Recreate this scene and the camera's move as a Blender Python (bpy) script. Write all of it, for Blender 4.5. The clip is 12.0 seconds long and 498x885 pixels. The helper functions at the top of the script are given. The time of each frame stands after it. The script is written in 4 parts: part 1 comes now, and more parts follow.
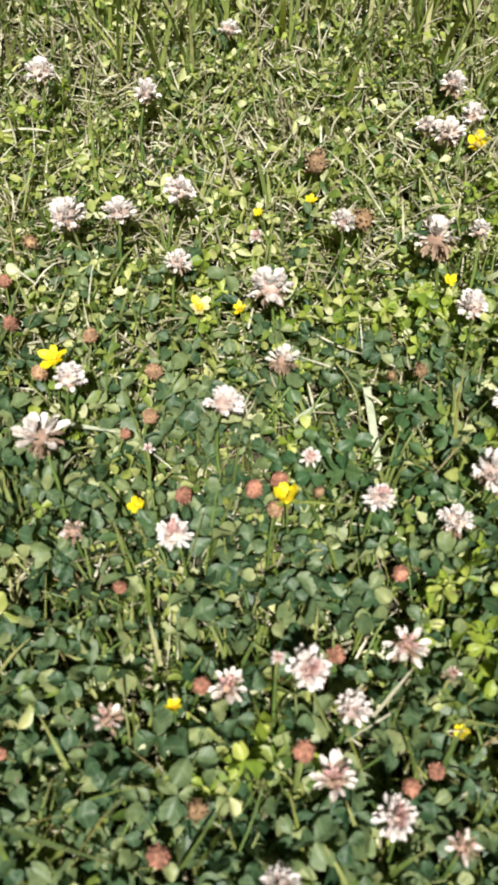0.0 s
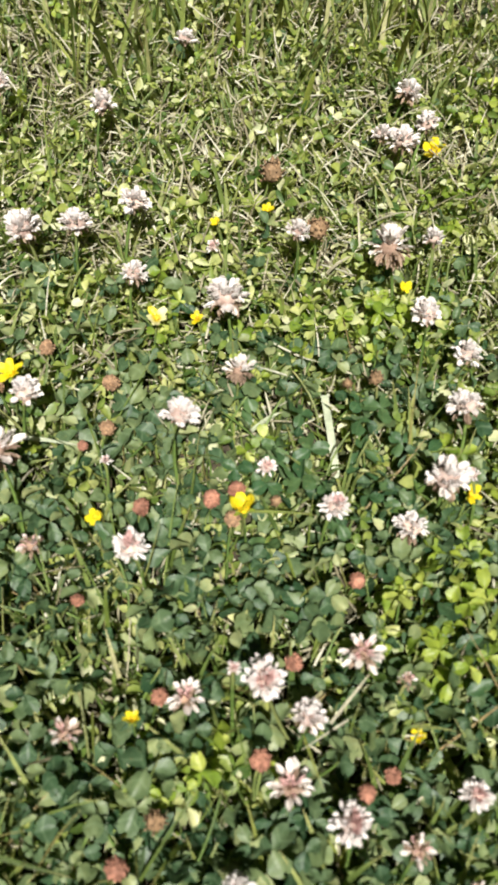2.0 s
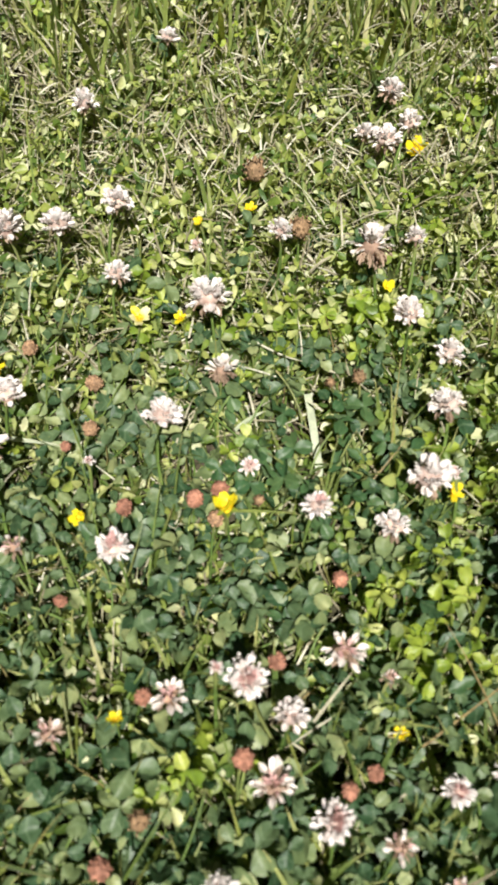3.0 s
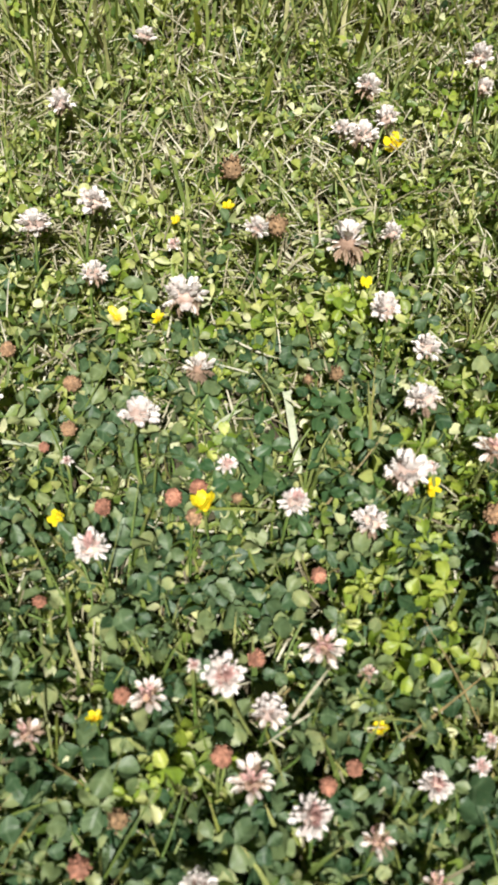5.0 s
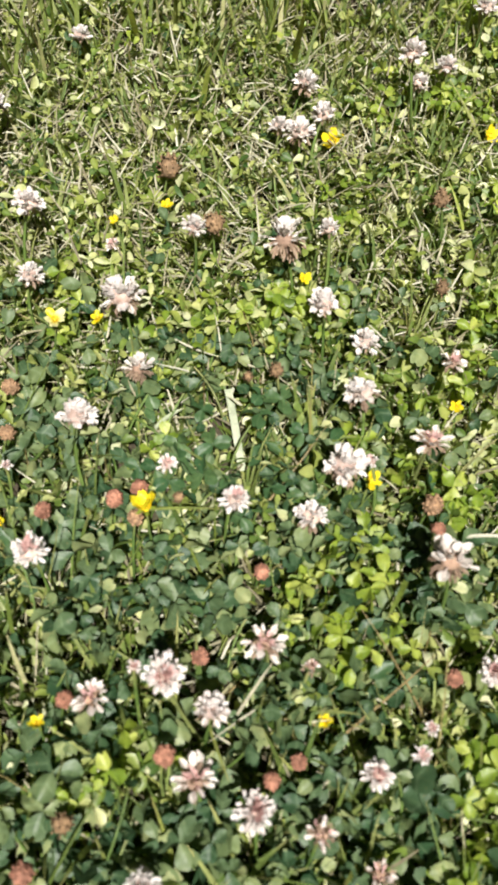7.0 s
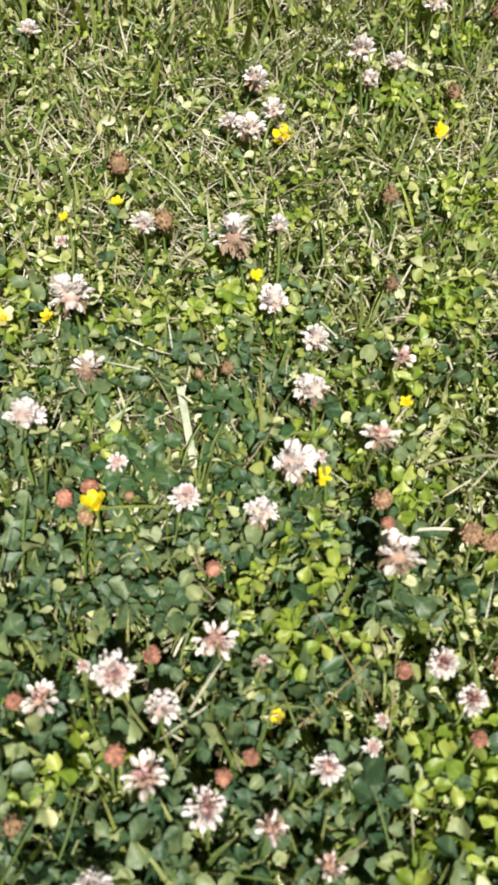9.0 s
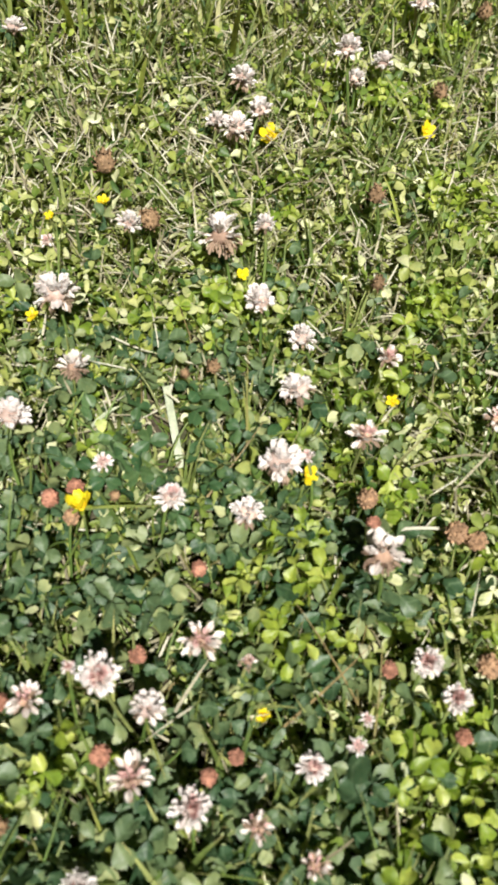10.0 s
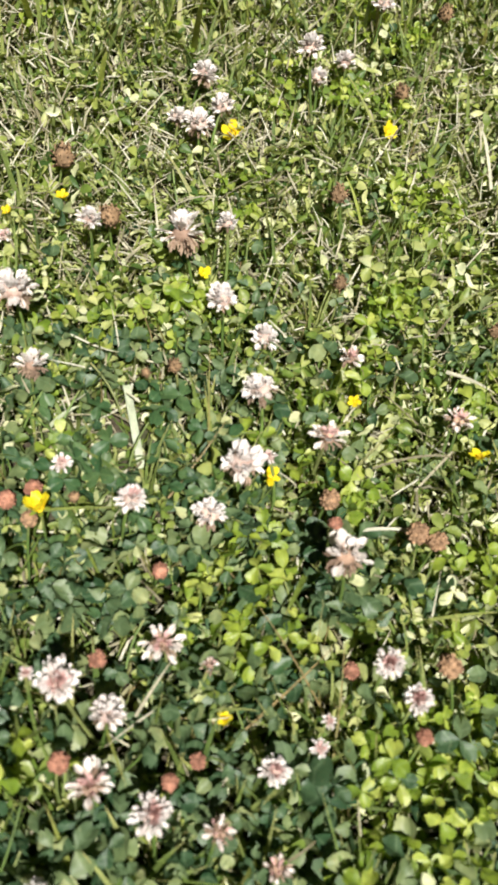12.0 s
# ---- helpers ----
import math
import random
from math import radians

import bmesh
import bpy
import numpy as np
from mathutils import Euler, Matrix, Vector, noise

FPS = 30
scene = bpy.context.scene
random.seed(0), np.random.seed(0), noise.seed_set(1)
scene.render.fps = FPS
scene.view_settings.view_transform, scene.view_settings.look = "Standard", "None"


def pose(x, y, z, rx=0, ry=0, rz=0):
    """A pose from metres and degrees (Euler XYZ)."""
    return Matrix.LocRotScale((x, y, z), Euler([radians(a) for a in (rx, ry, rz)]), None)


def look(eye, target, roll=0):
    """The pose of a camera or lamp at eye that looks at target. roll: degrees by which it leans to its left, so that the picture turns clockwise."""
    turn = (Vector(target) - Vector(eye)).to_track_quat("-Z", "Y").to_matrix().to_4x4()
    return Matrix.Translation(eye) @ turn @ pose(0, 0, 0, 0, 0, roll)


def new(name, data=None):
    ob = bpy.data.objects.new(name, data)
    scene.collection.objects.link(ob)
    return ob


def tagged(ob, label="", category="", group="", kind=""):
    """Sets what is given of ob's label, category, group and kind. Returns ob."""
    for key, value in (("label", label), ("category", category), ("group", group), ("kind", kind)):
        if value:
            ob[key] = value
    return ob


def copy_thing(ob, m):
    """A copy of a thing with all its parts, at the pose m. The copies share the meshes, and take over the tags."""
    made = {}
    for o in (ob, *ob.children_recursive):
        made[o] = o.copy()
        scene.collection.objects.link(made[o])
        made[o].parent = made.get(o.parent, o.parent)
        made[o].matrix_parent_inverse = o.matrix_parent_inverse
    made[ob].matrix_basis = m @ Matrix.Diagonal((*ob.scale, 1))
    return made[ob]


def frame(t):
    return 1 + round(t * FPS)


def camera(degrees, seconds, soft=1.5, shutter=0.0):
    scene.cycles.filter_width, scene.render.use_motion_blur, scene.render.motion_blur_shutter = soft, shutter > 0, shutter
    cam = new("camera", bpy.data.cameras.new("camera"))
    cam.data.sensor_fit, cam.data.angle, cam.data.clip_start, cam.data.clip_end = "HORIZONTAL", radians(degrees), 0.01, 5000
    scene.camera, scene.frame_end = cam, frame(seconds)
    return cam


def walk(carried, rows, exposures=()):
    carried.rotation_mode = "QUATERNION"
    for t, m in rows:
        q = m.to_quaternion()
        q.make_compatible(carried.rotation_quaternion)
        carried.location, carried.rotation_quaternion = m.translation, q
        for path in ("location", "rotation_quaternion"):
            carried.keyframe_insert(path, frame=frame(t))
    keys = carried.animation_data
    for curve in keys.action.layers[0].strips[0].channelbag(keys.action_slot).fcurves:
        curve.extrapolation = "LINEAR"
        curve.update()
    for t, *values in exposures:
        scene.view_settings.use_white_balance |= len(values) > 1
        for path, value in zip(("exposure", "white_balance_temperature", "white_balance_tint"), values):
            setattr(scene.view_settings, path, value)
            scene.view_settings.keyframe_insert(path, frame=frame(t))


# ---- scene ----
# ---- camera ----
cam = camera(34.73, 12.0, soft=3.2)
cam.data.dof.use_dof, cam.data.dof.focus_distance, cam.data.dof.aperture_fstop = True, 0.56, 13.0
ROWS = [
    (0, 0.0000, -0.0000, 0.4400, 26.11, -0.10, -0.00),
    (0.5, 0.0037, 0.0017, 0.4420, 26.26, -0.27, -0.33),
    (1, 0.0071, 0.0031, 0.4433, 26.26, -0.49, -0.69),
    (1.5, 0.0102, 0.0034, 0.4437, 26.24, -0.70, -1.10),
    (2, 0.0135, 0.0040, 0.4449, 26.08, -0.89, -1.45),
    (2.5, 0.0167, 0.0046, 0.4458, 25.95, -1.07, -1.75),
    (3, 0.0187, 0.0048, 0.4461, 25.88, -1.23, -2.02),
    (5, 0.0297, 0.0042, 0.4477, 25.69, -1.03, -2.84),
    (5.5, 0.0339, 0.0040, 0.4479, 25.66, -1.24, -3.40),
    (6, 0.0391, 0.0035, 0.4480, 25.65, -1.46, -3.99),
    (6.5, 0.0439, 0.0034, 0.4480, 25.61, -1.72, -4.58),
    (7, 0.0471, 0.0031, 0.4486, 25.57, -2.17, -5.18),
    (7.5, 0.0504, 0.0027, 0.4490, 25.52, -2.64, -5.71),
    (9.5, 0.0601, 0.0032, 0.4510, 25.16, -4.01, -6.95),
    (10, 0.0609, 0.0036, 0.4510, 25.12, -4.34, -7.10),
    (10.5, 0.0612, 0.0038, 0.4502, 25.14, -4.86, -7.36),
    (11, 0.0618, 0.0048, 0.4495, 25.11, -5.48, -7.68),
    (11.5, 0.0613, 0.0062, 0.4489, 25.03, -6.23, -7.94),
    (12, 0.0606, 0.0074, 0.4486, 24.96, -6.98, -8.23),
]
walk(cam, [(t, pose(x, y, z, rx, ry, rz)) for t, x, y, z, rx, ry, rz in ROWS])

# ---- sky and sun ----
SUN_HEIGHT, SUN_TURN = 66.0, 178.0      # degrees above the horizon; clockwise from straight ahead
world = bpy.data.worlds.new("sky")
scene.world = world
world.use_nodes = True
wn = world.node_tree.nodes
sky = wn.new("ShaderNodeTexSky")
sky.sky_type, sky.sun_disc = "NISHITA", False
sky.sun_elevation, sky.sun_rotation = radians(SUN_HEIGHT), radians(SUN_TURN)
wn["Background"].inputs["Strength"].default_value = 0.15
sun = new("sun", bpy.data.lights.new("sun", "SUN"))
sun.data.energy, sun.data.angle, sun.data.color = 2.85, radians(0.55), (1.0, 0.955, 0.90)
a, e = radians(SUN_TURN), radians(SUN_HEIGHT)
sun.matrix_world = look((4 * math.sin(a) * math.cos(e), 4 * math.cos(a) * math.cos(e), 4 * math.sin(e)), (0, 0, 0))
scene.view_settings.exposure = 1.77


# ---- materials ----
def shader(name):
    """A node material with its tree emptied but for the output."""
    m = bpy.data.materials.new(name)
    m.use_nodes = True
    m.node_tree.nodes.clear()
    return m, m.node_tree.nodes, m.node_tree.links


def ramp(nodes, links, source, stops):
    r = nodes.new("ShaderNodeValToRGB")
    while len(r.color_ramp.elements) < len(stops):
        r.color_ramp.elements.new(0.5)
    for el, (at, col) in zip(r.color_ramp.elements, stops):
        el.position, el.color = at, (*col, 1)
    links.new(source, r.inputs[0])
    return r.outputs[0]


def mix(nodes, links, how, factor, one, two):
    """A colour mix; factor may be a number or a socket, one and two sockets or colours."""
    n = nodes.new("ShaderNodeMix")
    n.data_type, n.blend_type, n.clamp_factor = "RGBA", how, True
    for socket, value in ((n.inputs[0], factor), (n.inputs[6], one), (n.inputs[7], two)):
        if isinstance(value, bpy.types.NodeSocket):
            links.new(value, socket)
        elif isinstance(value, (int, float)):
            socket.default_value = value
        else:
            socket.default_value = (*value, 1)
    return n.outputs[2]


def value(nodes, links, how, one, two):
    n = nodes.new("ShaderNodeMath")
    n.operation = how
    for socket, v in ((n.inputs[0], one), (n.inputs[1], two)):
        if isinstance(v, bpy.types.NodeSocket):
            links.new(v, socket)
        else:
            socket.default_value = v
    return n.outputs[0]


def noise_at(nodes, links, scale, detail=3.0):
    n = nodes.new("ShaderNodeTexNoise")
    n.inputs["Scale"].default_value, n.inputs["Detail"].default_value = scale, detail
    g = nodes.new("ShaderNodeNewGeometry")
    links.new(g.outputs["Position"], n.inputs["Vector"])
    return n.outputs["Fac"]


def chance(nodes, joined):
    """A random number for each object, or for each island of a joined mesh."""
    if joined:
        return nodes.new("ShaderNodeNewGeometry").outputs["Random Per Island"]
    return nodes.new("ShaderNodeObjectInfo").outputs["Random"]


def finish(nodes, links, colour, rough, through_light, bump=None, tint=None, coat=0.0, spec=0.5):
    p = nodes.new("ShaderNodeBsdfPrincipled")
    links.new(colour, p.inputs["Base Color"])
    p.inputs["Roughness"].default_value = rough
    p.inputs["Specular IOR Level"].default_value = spec
    p.inputs["Coat Weight"].default_value = coat
    if bump is not None:
        b = nodes.new("ShaderNodeBump")
        b.inputs["Strength"].default_value, b.inputs["Distance"].default_value = 0.35, 0.0004
        links.new(bump, b.inputs["Height"])
        links.new(b.outputs[0], p.inputs["Normal"])
    shade = p.outputs[0]
    if through_light:
        tr = nodes.new("ShaderNodeBsdfTranslucent")
        links.new(tint if tint is not None else colour, tr.inputs["Color"])
        ms = nodes.new("ShaderNodeMixShader")
        ms.inputs[0].default_value = through_light
        links.new(shade, ms.inputs[1])
        links.new(tr.outputs[0], ms.inputs[2])
        shade = ms.outputs[0]
    links.new(shade, nodes.new("ShaderNodeOutputMaterial").inputs[0])


def leaf_material(name, joined, tones, rough=0.4, mark=0.0, vein=0.12, through_light=0.35, spec=0.5):
    """A leaf: tones by chance, veins and a pale chevron along its own length, blotches of wear."""
    m, n, l = shader(name)
    col = ramp(n, l, chance(n, joined), tones)
    uv = n.new("ShaderNodeUVMap")
    sep = n.new("ShaderNodeSeparateXYZ")
    l.new(uv.outputs[0], sep.inputs[0])
    u, v = sep.outputs[0], sep.outputs[1]
    across = value(n, l, "ABSOLUTE", value(n, l, "SUBTRACT", u, 0.5), 0.0)
    # side veins slant from the midrib
    wave = value(n, l, "SINE", value(n, l, "ADD", value(n, l, "MULTIPLY", v, 62.0), value(n, l, "MULTIPLY", across, -46.0)), 0.0)
    rib = value(n, l, "LESS_THAN", across, 0.03)
    veins = value(n, l, "MAXIMUM", value(n, l, "MULTIPLY", value(n, l, "MAXIMUM", wave, 0.0), 0.35), rib)
    pale = mix(n, l, "MIX", 0.45, col, (0.30, 0.38, 0.16))
    col = mix(n, l, "MIX", value(n, l, "MULTIPLY", veins, vein), col, pale)
    if mark:
        bent = value(n, l, "ADD", v, value(n, l, "MULTIPLY", across, -0.55))
        band = value(n, l, "ABSOLUTE", value(n, l, "SUBTRACT", bent, 0.38), 0.0)
        band = value(n, l, "SUBTRACT", 1.0, value(n, l, "MULTIPLY", band, 11.0))
        band = value(n, l, "MULTIPLY", value(n, l, "MAXIMUM", band, 0.0), mark)
        col = mix(n, l, "MIX", band, col, (0.24, 0.33, 0.20))
    blot = ramp(n, l, noise_at(n, l, 140.0), ((0.35, (0.72, 0.78, 0.70)), (0.68, (1.15, 1.12, 1.05))))
    col = mix(n, l, "MULTIPLY", 1.0, col, blot)
    worn = ramp(n, l, noise_at(n, l, 420.0, 2.0), ((0.68, (0, 0, 0)), (0.74, (1, 1, 1))))
    col = mix(n, l, "MIX", value(n, l, "MULTIPLY", worn, 0.35), col, (0.30, 0.24, 0.10))
    tint = mix(n, l, "MULTIPLY", 1.0, col, (1.5, 1.7, 0.8))
    finish(n, l, col, rough, through_light, veins, tint, spec=spec)
    return m


def blade_material(name, joined, tones, rough=0.5, through_light=0.28, grain=70.0):
    """A grass blade or straw: tones by chance, lengthwise ribs, paler or browner towards the tip."""
    m, n, l = shader(name)
    col = ramp(n, l, chance(n, joined), tones)
    uv = n.new("ShaderNodeUVMap")
    sep = n.new("ShaderNodeSeparateXYZ")
    l.new(uv.outputs[0], sep.inputs[0])
    ribs = value(n, l, "SINE", value(n, l, "MULTIPLY", sep.outputs[0], grain), 0.0)
    col = mix(n, l, "MULTIPLY", 0.3, col, ramp(n, l, ribs, ((0.0, (0.7, 0.7, 0.7)), (1.0, (1.2, 1.2, 1.2)))))
    tip = ramp(n, l, sep.outputs[1], ((0.78, (0, 0, 0)), (1.0, (1, 1, 1))))
    col = mix(n, l, "MIX", value(n, l, "MULTIPLY", tip, 0.45), col, (0.42, 0.34, 0.16))
    blot = ramp(n, l, noise_at(n, l, 160.0), ((0.35, (0.75, 0.75, 0.72)), (0.7, (1.15, 1.12, 1.08))))
    col = mix(n, l, "MULTIPLY", 1.0, col, blot)
    finish(n, l, col, rough, through_light, ribs, mix(n, l, "MULTIPLY", 1.0, col, (1.6, 1.5, 0.8)))
    return m


def petal_material(name, base, tip, rough=0.55, through_light=0.5, spread=0.12, stops=(0.25, 0.6)):
    """A petal: one colour at its foot and another at its tip, with fine streaks and a change from one to the next."""
    m, n, l = shader(name)
    uv = n.new("ShaderNodeUVMap")
    sep = n.new("ShaderNodeSeparateXYZ")
    l.new(uv.outputs[0], sep.inputs[0])
    col = ramp(n, l, sep.outputs[1], ((stops[0], base), (stops[1], tip)))
    low, high = 1.0 - spread, 1.0 + 0.4 * spread
    col = mix(n, l, "MULTIPLY", 1.0, col, ramp(n, l, chance(n, False), ((0.0, (low, low * 0.95, low * 0.93)), (0.6, (1, 1, 1)), (1.0, (high, high, high)))))
    blot = ramp(n, l, noise_at(n, l, 380.0), ((0.3, (0.86, 0.83, 0.79)), (0.62, (1.03, 1.03, 1.03))))
    col = mix(n, l, "MULTIPLY", 1.0, col, blot)
    streak = value(n, l, "SINE", value(n, l, "MULTIPLY", sep.outputs[0], 40.0), 0.0)
    finish(n, l, col, rough, through_light, streak, spec=0.3)
    return m


def dry_material(name, dark, light, rough=0.85, scale=260.0):
    m, n, l = shader(name)
    f = noise_at(n, l, scale, 4.0)
    col = ramp(n, l, f, ((0.3, dark), (0.66, light)))
    odd = ramp(n, l, chance(n, False), ((0.0, (0.68, 0.66, 0.66)), (1.0, (1.28, 1.22, 1.15))))
    col = mix(n, l, "MULTIPLY", 1.0, col, odd)
    finish(n, l, col, rough, 0.12, f, spec=0.25)
    return m


def soil_material():
    m, n, l = shader("soil")
    coarse, fine = noise_at(n, l, 26.0, 6.0), noise_at(n, l, 240.0, 5.0)
    col = ramp(n, l, fine, ((0.3, (0.018, 0.015, 0.010)), (0.7, (0.075, 0.062, 0.040))))
    moss = ramp(n, l, coarse, ((0.45, (0, 0, 0)), (0.6, (1, 1, 1))))
    col = mix(n, l, "MIX", value(n, l, "MULTIPLY", moss, 0.5), col, (0.035, 0.06, 0.015))
    # the lawn's own green takes over away from the clover
    far = n.new("ShaderNodeVectorMath")
    far.operation = "DISTANCE"
    l.new(n.new("ShaderNodeNewGeometry").outputs["Position"], far.inputs[0])
    far.inputs[1].default_value = (0.1, 0.3, 0.0)
    lawn = ramp(n, l, noise_at(n, l, 3.0, 6.0), ((0.3, (0.045, 0.075, 0.022)), (0.7, (0.115, 0.14, 0.045))))
    reach = ramp(n, l, value(n, l, "MULTIPLY", far.outputs["Value"], 0.2), ((0.084, (0, 0, 0)), (0.115, (1, 1, 1))))
    col = mix(n, l, "MIX", reach, col, lawn)
    finish(n, l, col, 0.95, 0.0, fine, spec=0.15)
    return m


DARK = ((0.0, (0.028, 0.070, 0.032)), (0.3, (0.058, 0.107, 0.052)), (0.6, (0.100, 0.150, 0.072)), (0.85, (0.170, 0.215, 0.095)), (1.0, (0.31, 0.34, 0.165)))
LIGHT = ((0.0, (0.05, 0.105, 0.026)), (0.25, (0.15, 0.215, 0.040)), (0.52, (0.30, 0.34, 0.085)), (0.78, (0.46, 0.475, 0.21)), (1.0, (0.66, 0.66, 0.47)))
LIME = ((0.0, (0.15, 0.23, 0.025)), (0.6, (0.27, 0.34, 0.045)), (1.0, (0.42, 0.46, 0.11)))
GREEN = ((0.0, (0.06, 0.10, 0.02)), (0.4, (0.145, 0.20, 0.035)), (0.75, (0.27, 0.31, 0.075)), (1.0, (0.48, 0.46, 0.27)))
STRAW = ((0.0, (0.17, 0.15, 0.09)), (0.35, (0.32, 0.30, 0.20)), (0.7, (0.44, 0.425, 0.315)), (1.0, (0.60, 0.595, 0.49)))
M_DARK = leaf_material("clover_green", False, DARK, rough=0.46, mark=0.3, through_light=0.28, spec=0.42)
M_LIME = leaf_material("clover_lime", False, LIME, mark=0.2)
M_DARK_ALL = leaf_material("clover_green_many", True, DARK, rough=0.46, mark=0.25, through_light=0.28, spec=0.42)
M_SMALL = leaf_material("small_leaf", False, LIGHT, rough=0.4, mark=0.1)
M_LIGHT_ALL = leaf_material("small_leaves", True, LIGHT, rough=0.4, mark=0.1)
M_LIME_ALL = leaf_material("lime_leaves", True, LIME, mark=0.15)
M_EMERALD = leaf_material("broad_leaf", False, ((0.0, (0.040, 0.100, 0.042)), (1.0, (0.095, 0.165, 0.065))), rough=0.4, vein=0.3)
M_STALK = blade_material("stalk", True, ((0.0, (0.09, 0.15, 0.03)), (0.7, (0.18, 0.25, 0.06)), (1.0, (0.30, 0.22, 0.10))), grain=20.0)
M_STEM = blade_material("flower_stem", False, ((0.0, (0.09, 0.16, 0.035)), (0.7, (0.16, 0.25, 0.06)), (1.0, (0.22, 0.25, 0.09))), grain=20.0)
M_GRASS = blade_material("grass_many", True, GREEN)
M_TUFT = blade_material("grass_tuft", True, ((0.0, (0.085, 0.14, 0.032)), (0.5, (0.155, 0.215, 0.052)), (1.0, (0.30, 0.34, 0.12))))
M_BLADE = blade_material("grass_single", False, GREEN)
M_FRESH = blade_material("fresh_blade", False, ((0.0, (0.20, 0.27, 0.04)), (1.0, (0.33, 0.38, 0.08))))
M_STRAW = blade_material("straw_many", True, STRAW, rough=0.6, through_light=0.15)
M_STRAW_ONE = blade_material("straw_single", False, STRAW, rough=0.6, through_light=0.15)
M_PALE = blade_material("bleached_blade", False, ((0.0, (0.46, 0.53, 0.36)), (1.0, (0.58, 0.64, 0.49))), through_light=0.3)
M_WHITE = petal_material("white_floret", (0.66, 0.55, 0.505), (0.83, 0.80, 0.78), through_light=0.3, stops=(0.40, 0.58))
M_PINK = petal_material("pink_floret", (0.50, 0.25, 0.22), (0.78, 0.55, 0.52), through_light=0.3)
M_CREAM = petal_material("cream_floret", (0.46, 0.32, 0.24), (0.82, 0.78, 0.73), through_light=0.3, spread=0.2, stops=(0.42, 0.68))
M_TAN = petal_material("withered_floret", (0.34, 0.235, 0.165), (0.52, 0.39, 0.29), spread=0.4)
M_CORE = dry_material("head_core", (0.34, 0.24, 0.20), (0.60, 0.49, 0.43))
M_CORE_DRY = dry_material("dry_core", (0.28, 0.185, 0.13), (0.47, 0.335, 0.25))
M_RED = dry_material("red_seed_head", (0.16, 0.074, 0.048), (0.41, 0.21, 0.145))
M_BROWN = dry_material("brown_seed_head", (0.13, 0.085, 0.045), (0.33, 0.225, 0.13))
M_RUST = dry_material("rust_seed_head", (0.18, 0.110, 0.062), (0.42, 0.28, 0.17))
M_YELLOW = petal_material("buttercup_petal", (0.85, 0.64, 0.005), (0.92, 0.80, 0.03), rough=0.3, through_light=0.35, spread=0.15)
M_LEMON = petal_material("faded_petal", (0.80, 0.72, 0.10), (0.84, 0.83, 0.42), rough=0.4, through_light=0.35, spread=0.1)
M_STAMEN = dry_material("stamens", (0.74, 0.52, 0.01), (0.88, 0.72, 0.05))
M_SOIL = soil_material()


# ---- mesh helpers ----
def mesh(name, verts, quads, uvs, mats, slots=None):
    """A mesh out of arrays: verts (n, 3), quads (m, 4), uvs (n, 2), the material slot of each face."""
    me = bpy.data.meshes.new(name)
    verts, quads = np.asarray(verts, float), np.asarray(quads, int)
    me.vertices.add(len(verts)), me.loops.add(quads.size), me.polygons.add(len(quads))
    me.vertices.foreach_set("co", verts.ravel())
    me.loops.foreach_set("vertex_index", quads.ravel())
    me.polygons.foreach_set("loop_start", np.arange(len(quads)) * 4)
    me.polygons.foreach_set("use_smooth", np.ones(len(quads), bool))
    layer = me.uv_layers.new(name="UVMap")
    layer.data.foreach_set("uv", np.asarray(uvs, float)[quads.ravel()].ravel())
    for m in mats:
        me.materials.append(m)
    if slots is not None:
        me.polygons.foreach_set("material_index", np.asarray(slots, int))
    me.update(calc_edges=True)
    me.validate()
    return me


def grid_quads(rows, cols, ring=False):
    """Quads of a grid of rows by cols points; ring: the last column meets the first."""
    out = []
    for r in range(rows - 1):
        for c in range(cols if ring else cols - 1):
            d = (c + 1) % cols
            out.append((r * cols + c, r * cols + d, (r + 1) * cols + d, (r + 1) * cols + c))
    return np.array(out)


def joined(parts):
    """Lays (verts, quads, uvs) after one another as one."""
    v, q, u, k = [], [], [], 0
    for a_, b_, c_ in parts:
        v.append(a_), q.append(np.asarray(b_) + k), u.append(c_)
        k += len(a_)
    return np.concatenate(v), np.concatenate(q), np.concatenate(u)


def many(template, turns, places):
    """Copies of one template, joined: turns (m, 3, 3), places (m, 3)."""
    v, q, u = template
    out = np.einsum("mij,nj->mni", turns, v) + places[:, None, :]
    quads = (q[None] + (np.arange(len(places)) * len(v))[:, None, None]).reshape(-1, 4)
    return out.reshape(-1, 3), quads, np.tile(u, (len(places), 1))


def spin(ax, ay, az):
    """Rotation matrices (m, 3, 3) for arrays of radians: about x, then y, then z."""
    ax, ay, az = np.broadcast_arrays(np.asarray(ax, float), np.asarray(ay, float), np.asarray(az, float))
    o, i = np.zeros_like(ax), np.ones_like(ax)
    rx = np.stack([i, o, o, o, np.cos(ax), -np.sin(ax), o, np.sin(ax), np.cos(ax)], -1).reshape(*ax.shape, 3, 3)
    ry = np.stack([np.cos(ay), o, np.sin(ay), o, i, o, -np.sin(ay), o, np.cos(ay)], -1).reshape(*ax.shape, 3, 3)
    rz = np.stack([np.cos(az), -np.sin(az), o, np.sin(az), np.cos(az), o, o, o, i], -1).reshape(*ax.shape, 3, 3)
    return rz @ ry @ rx


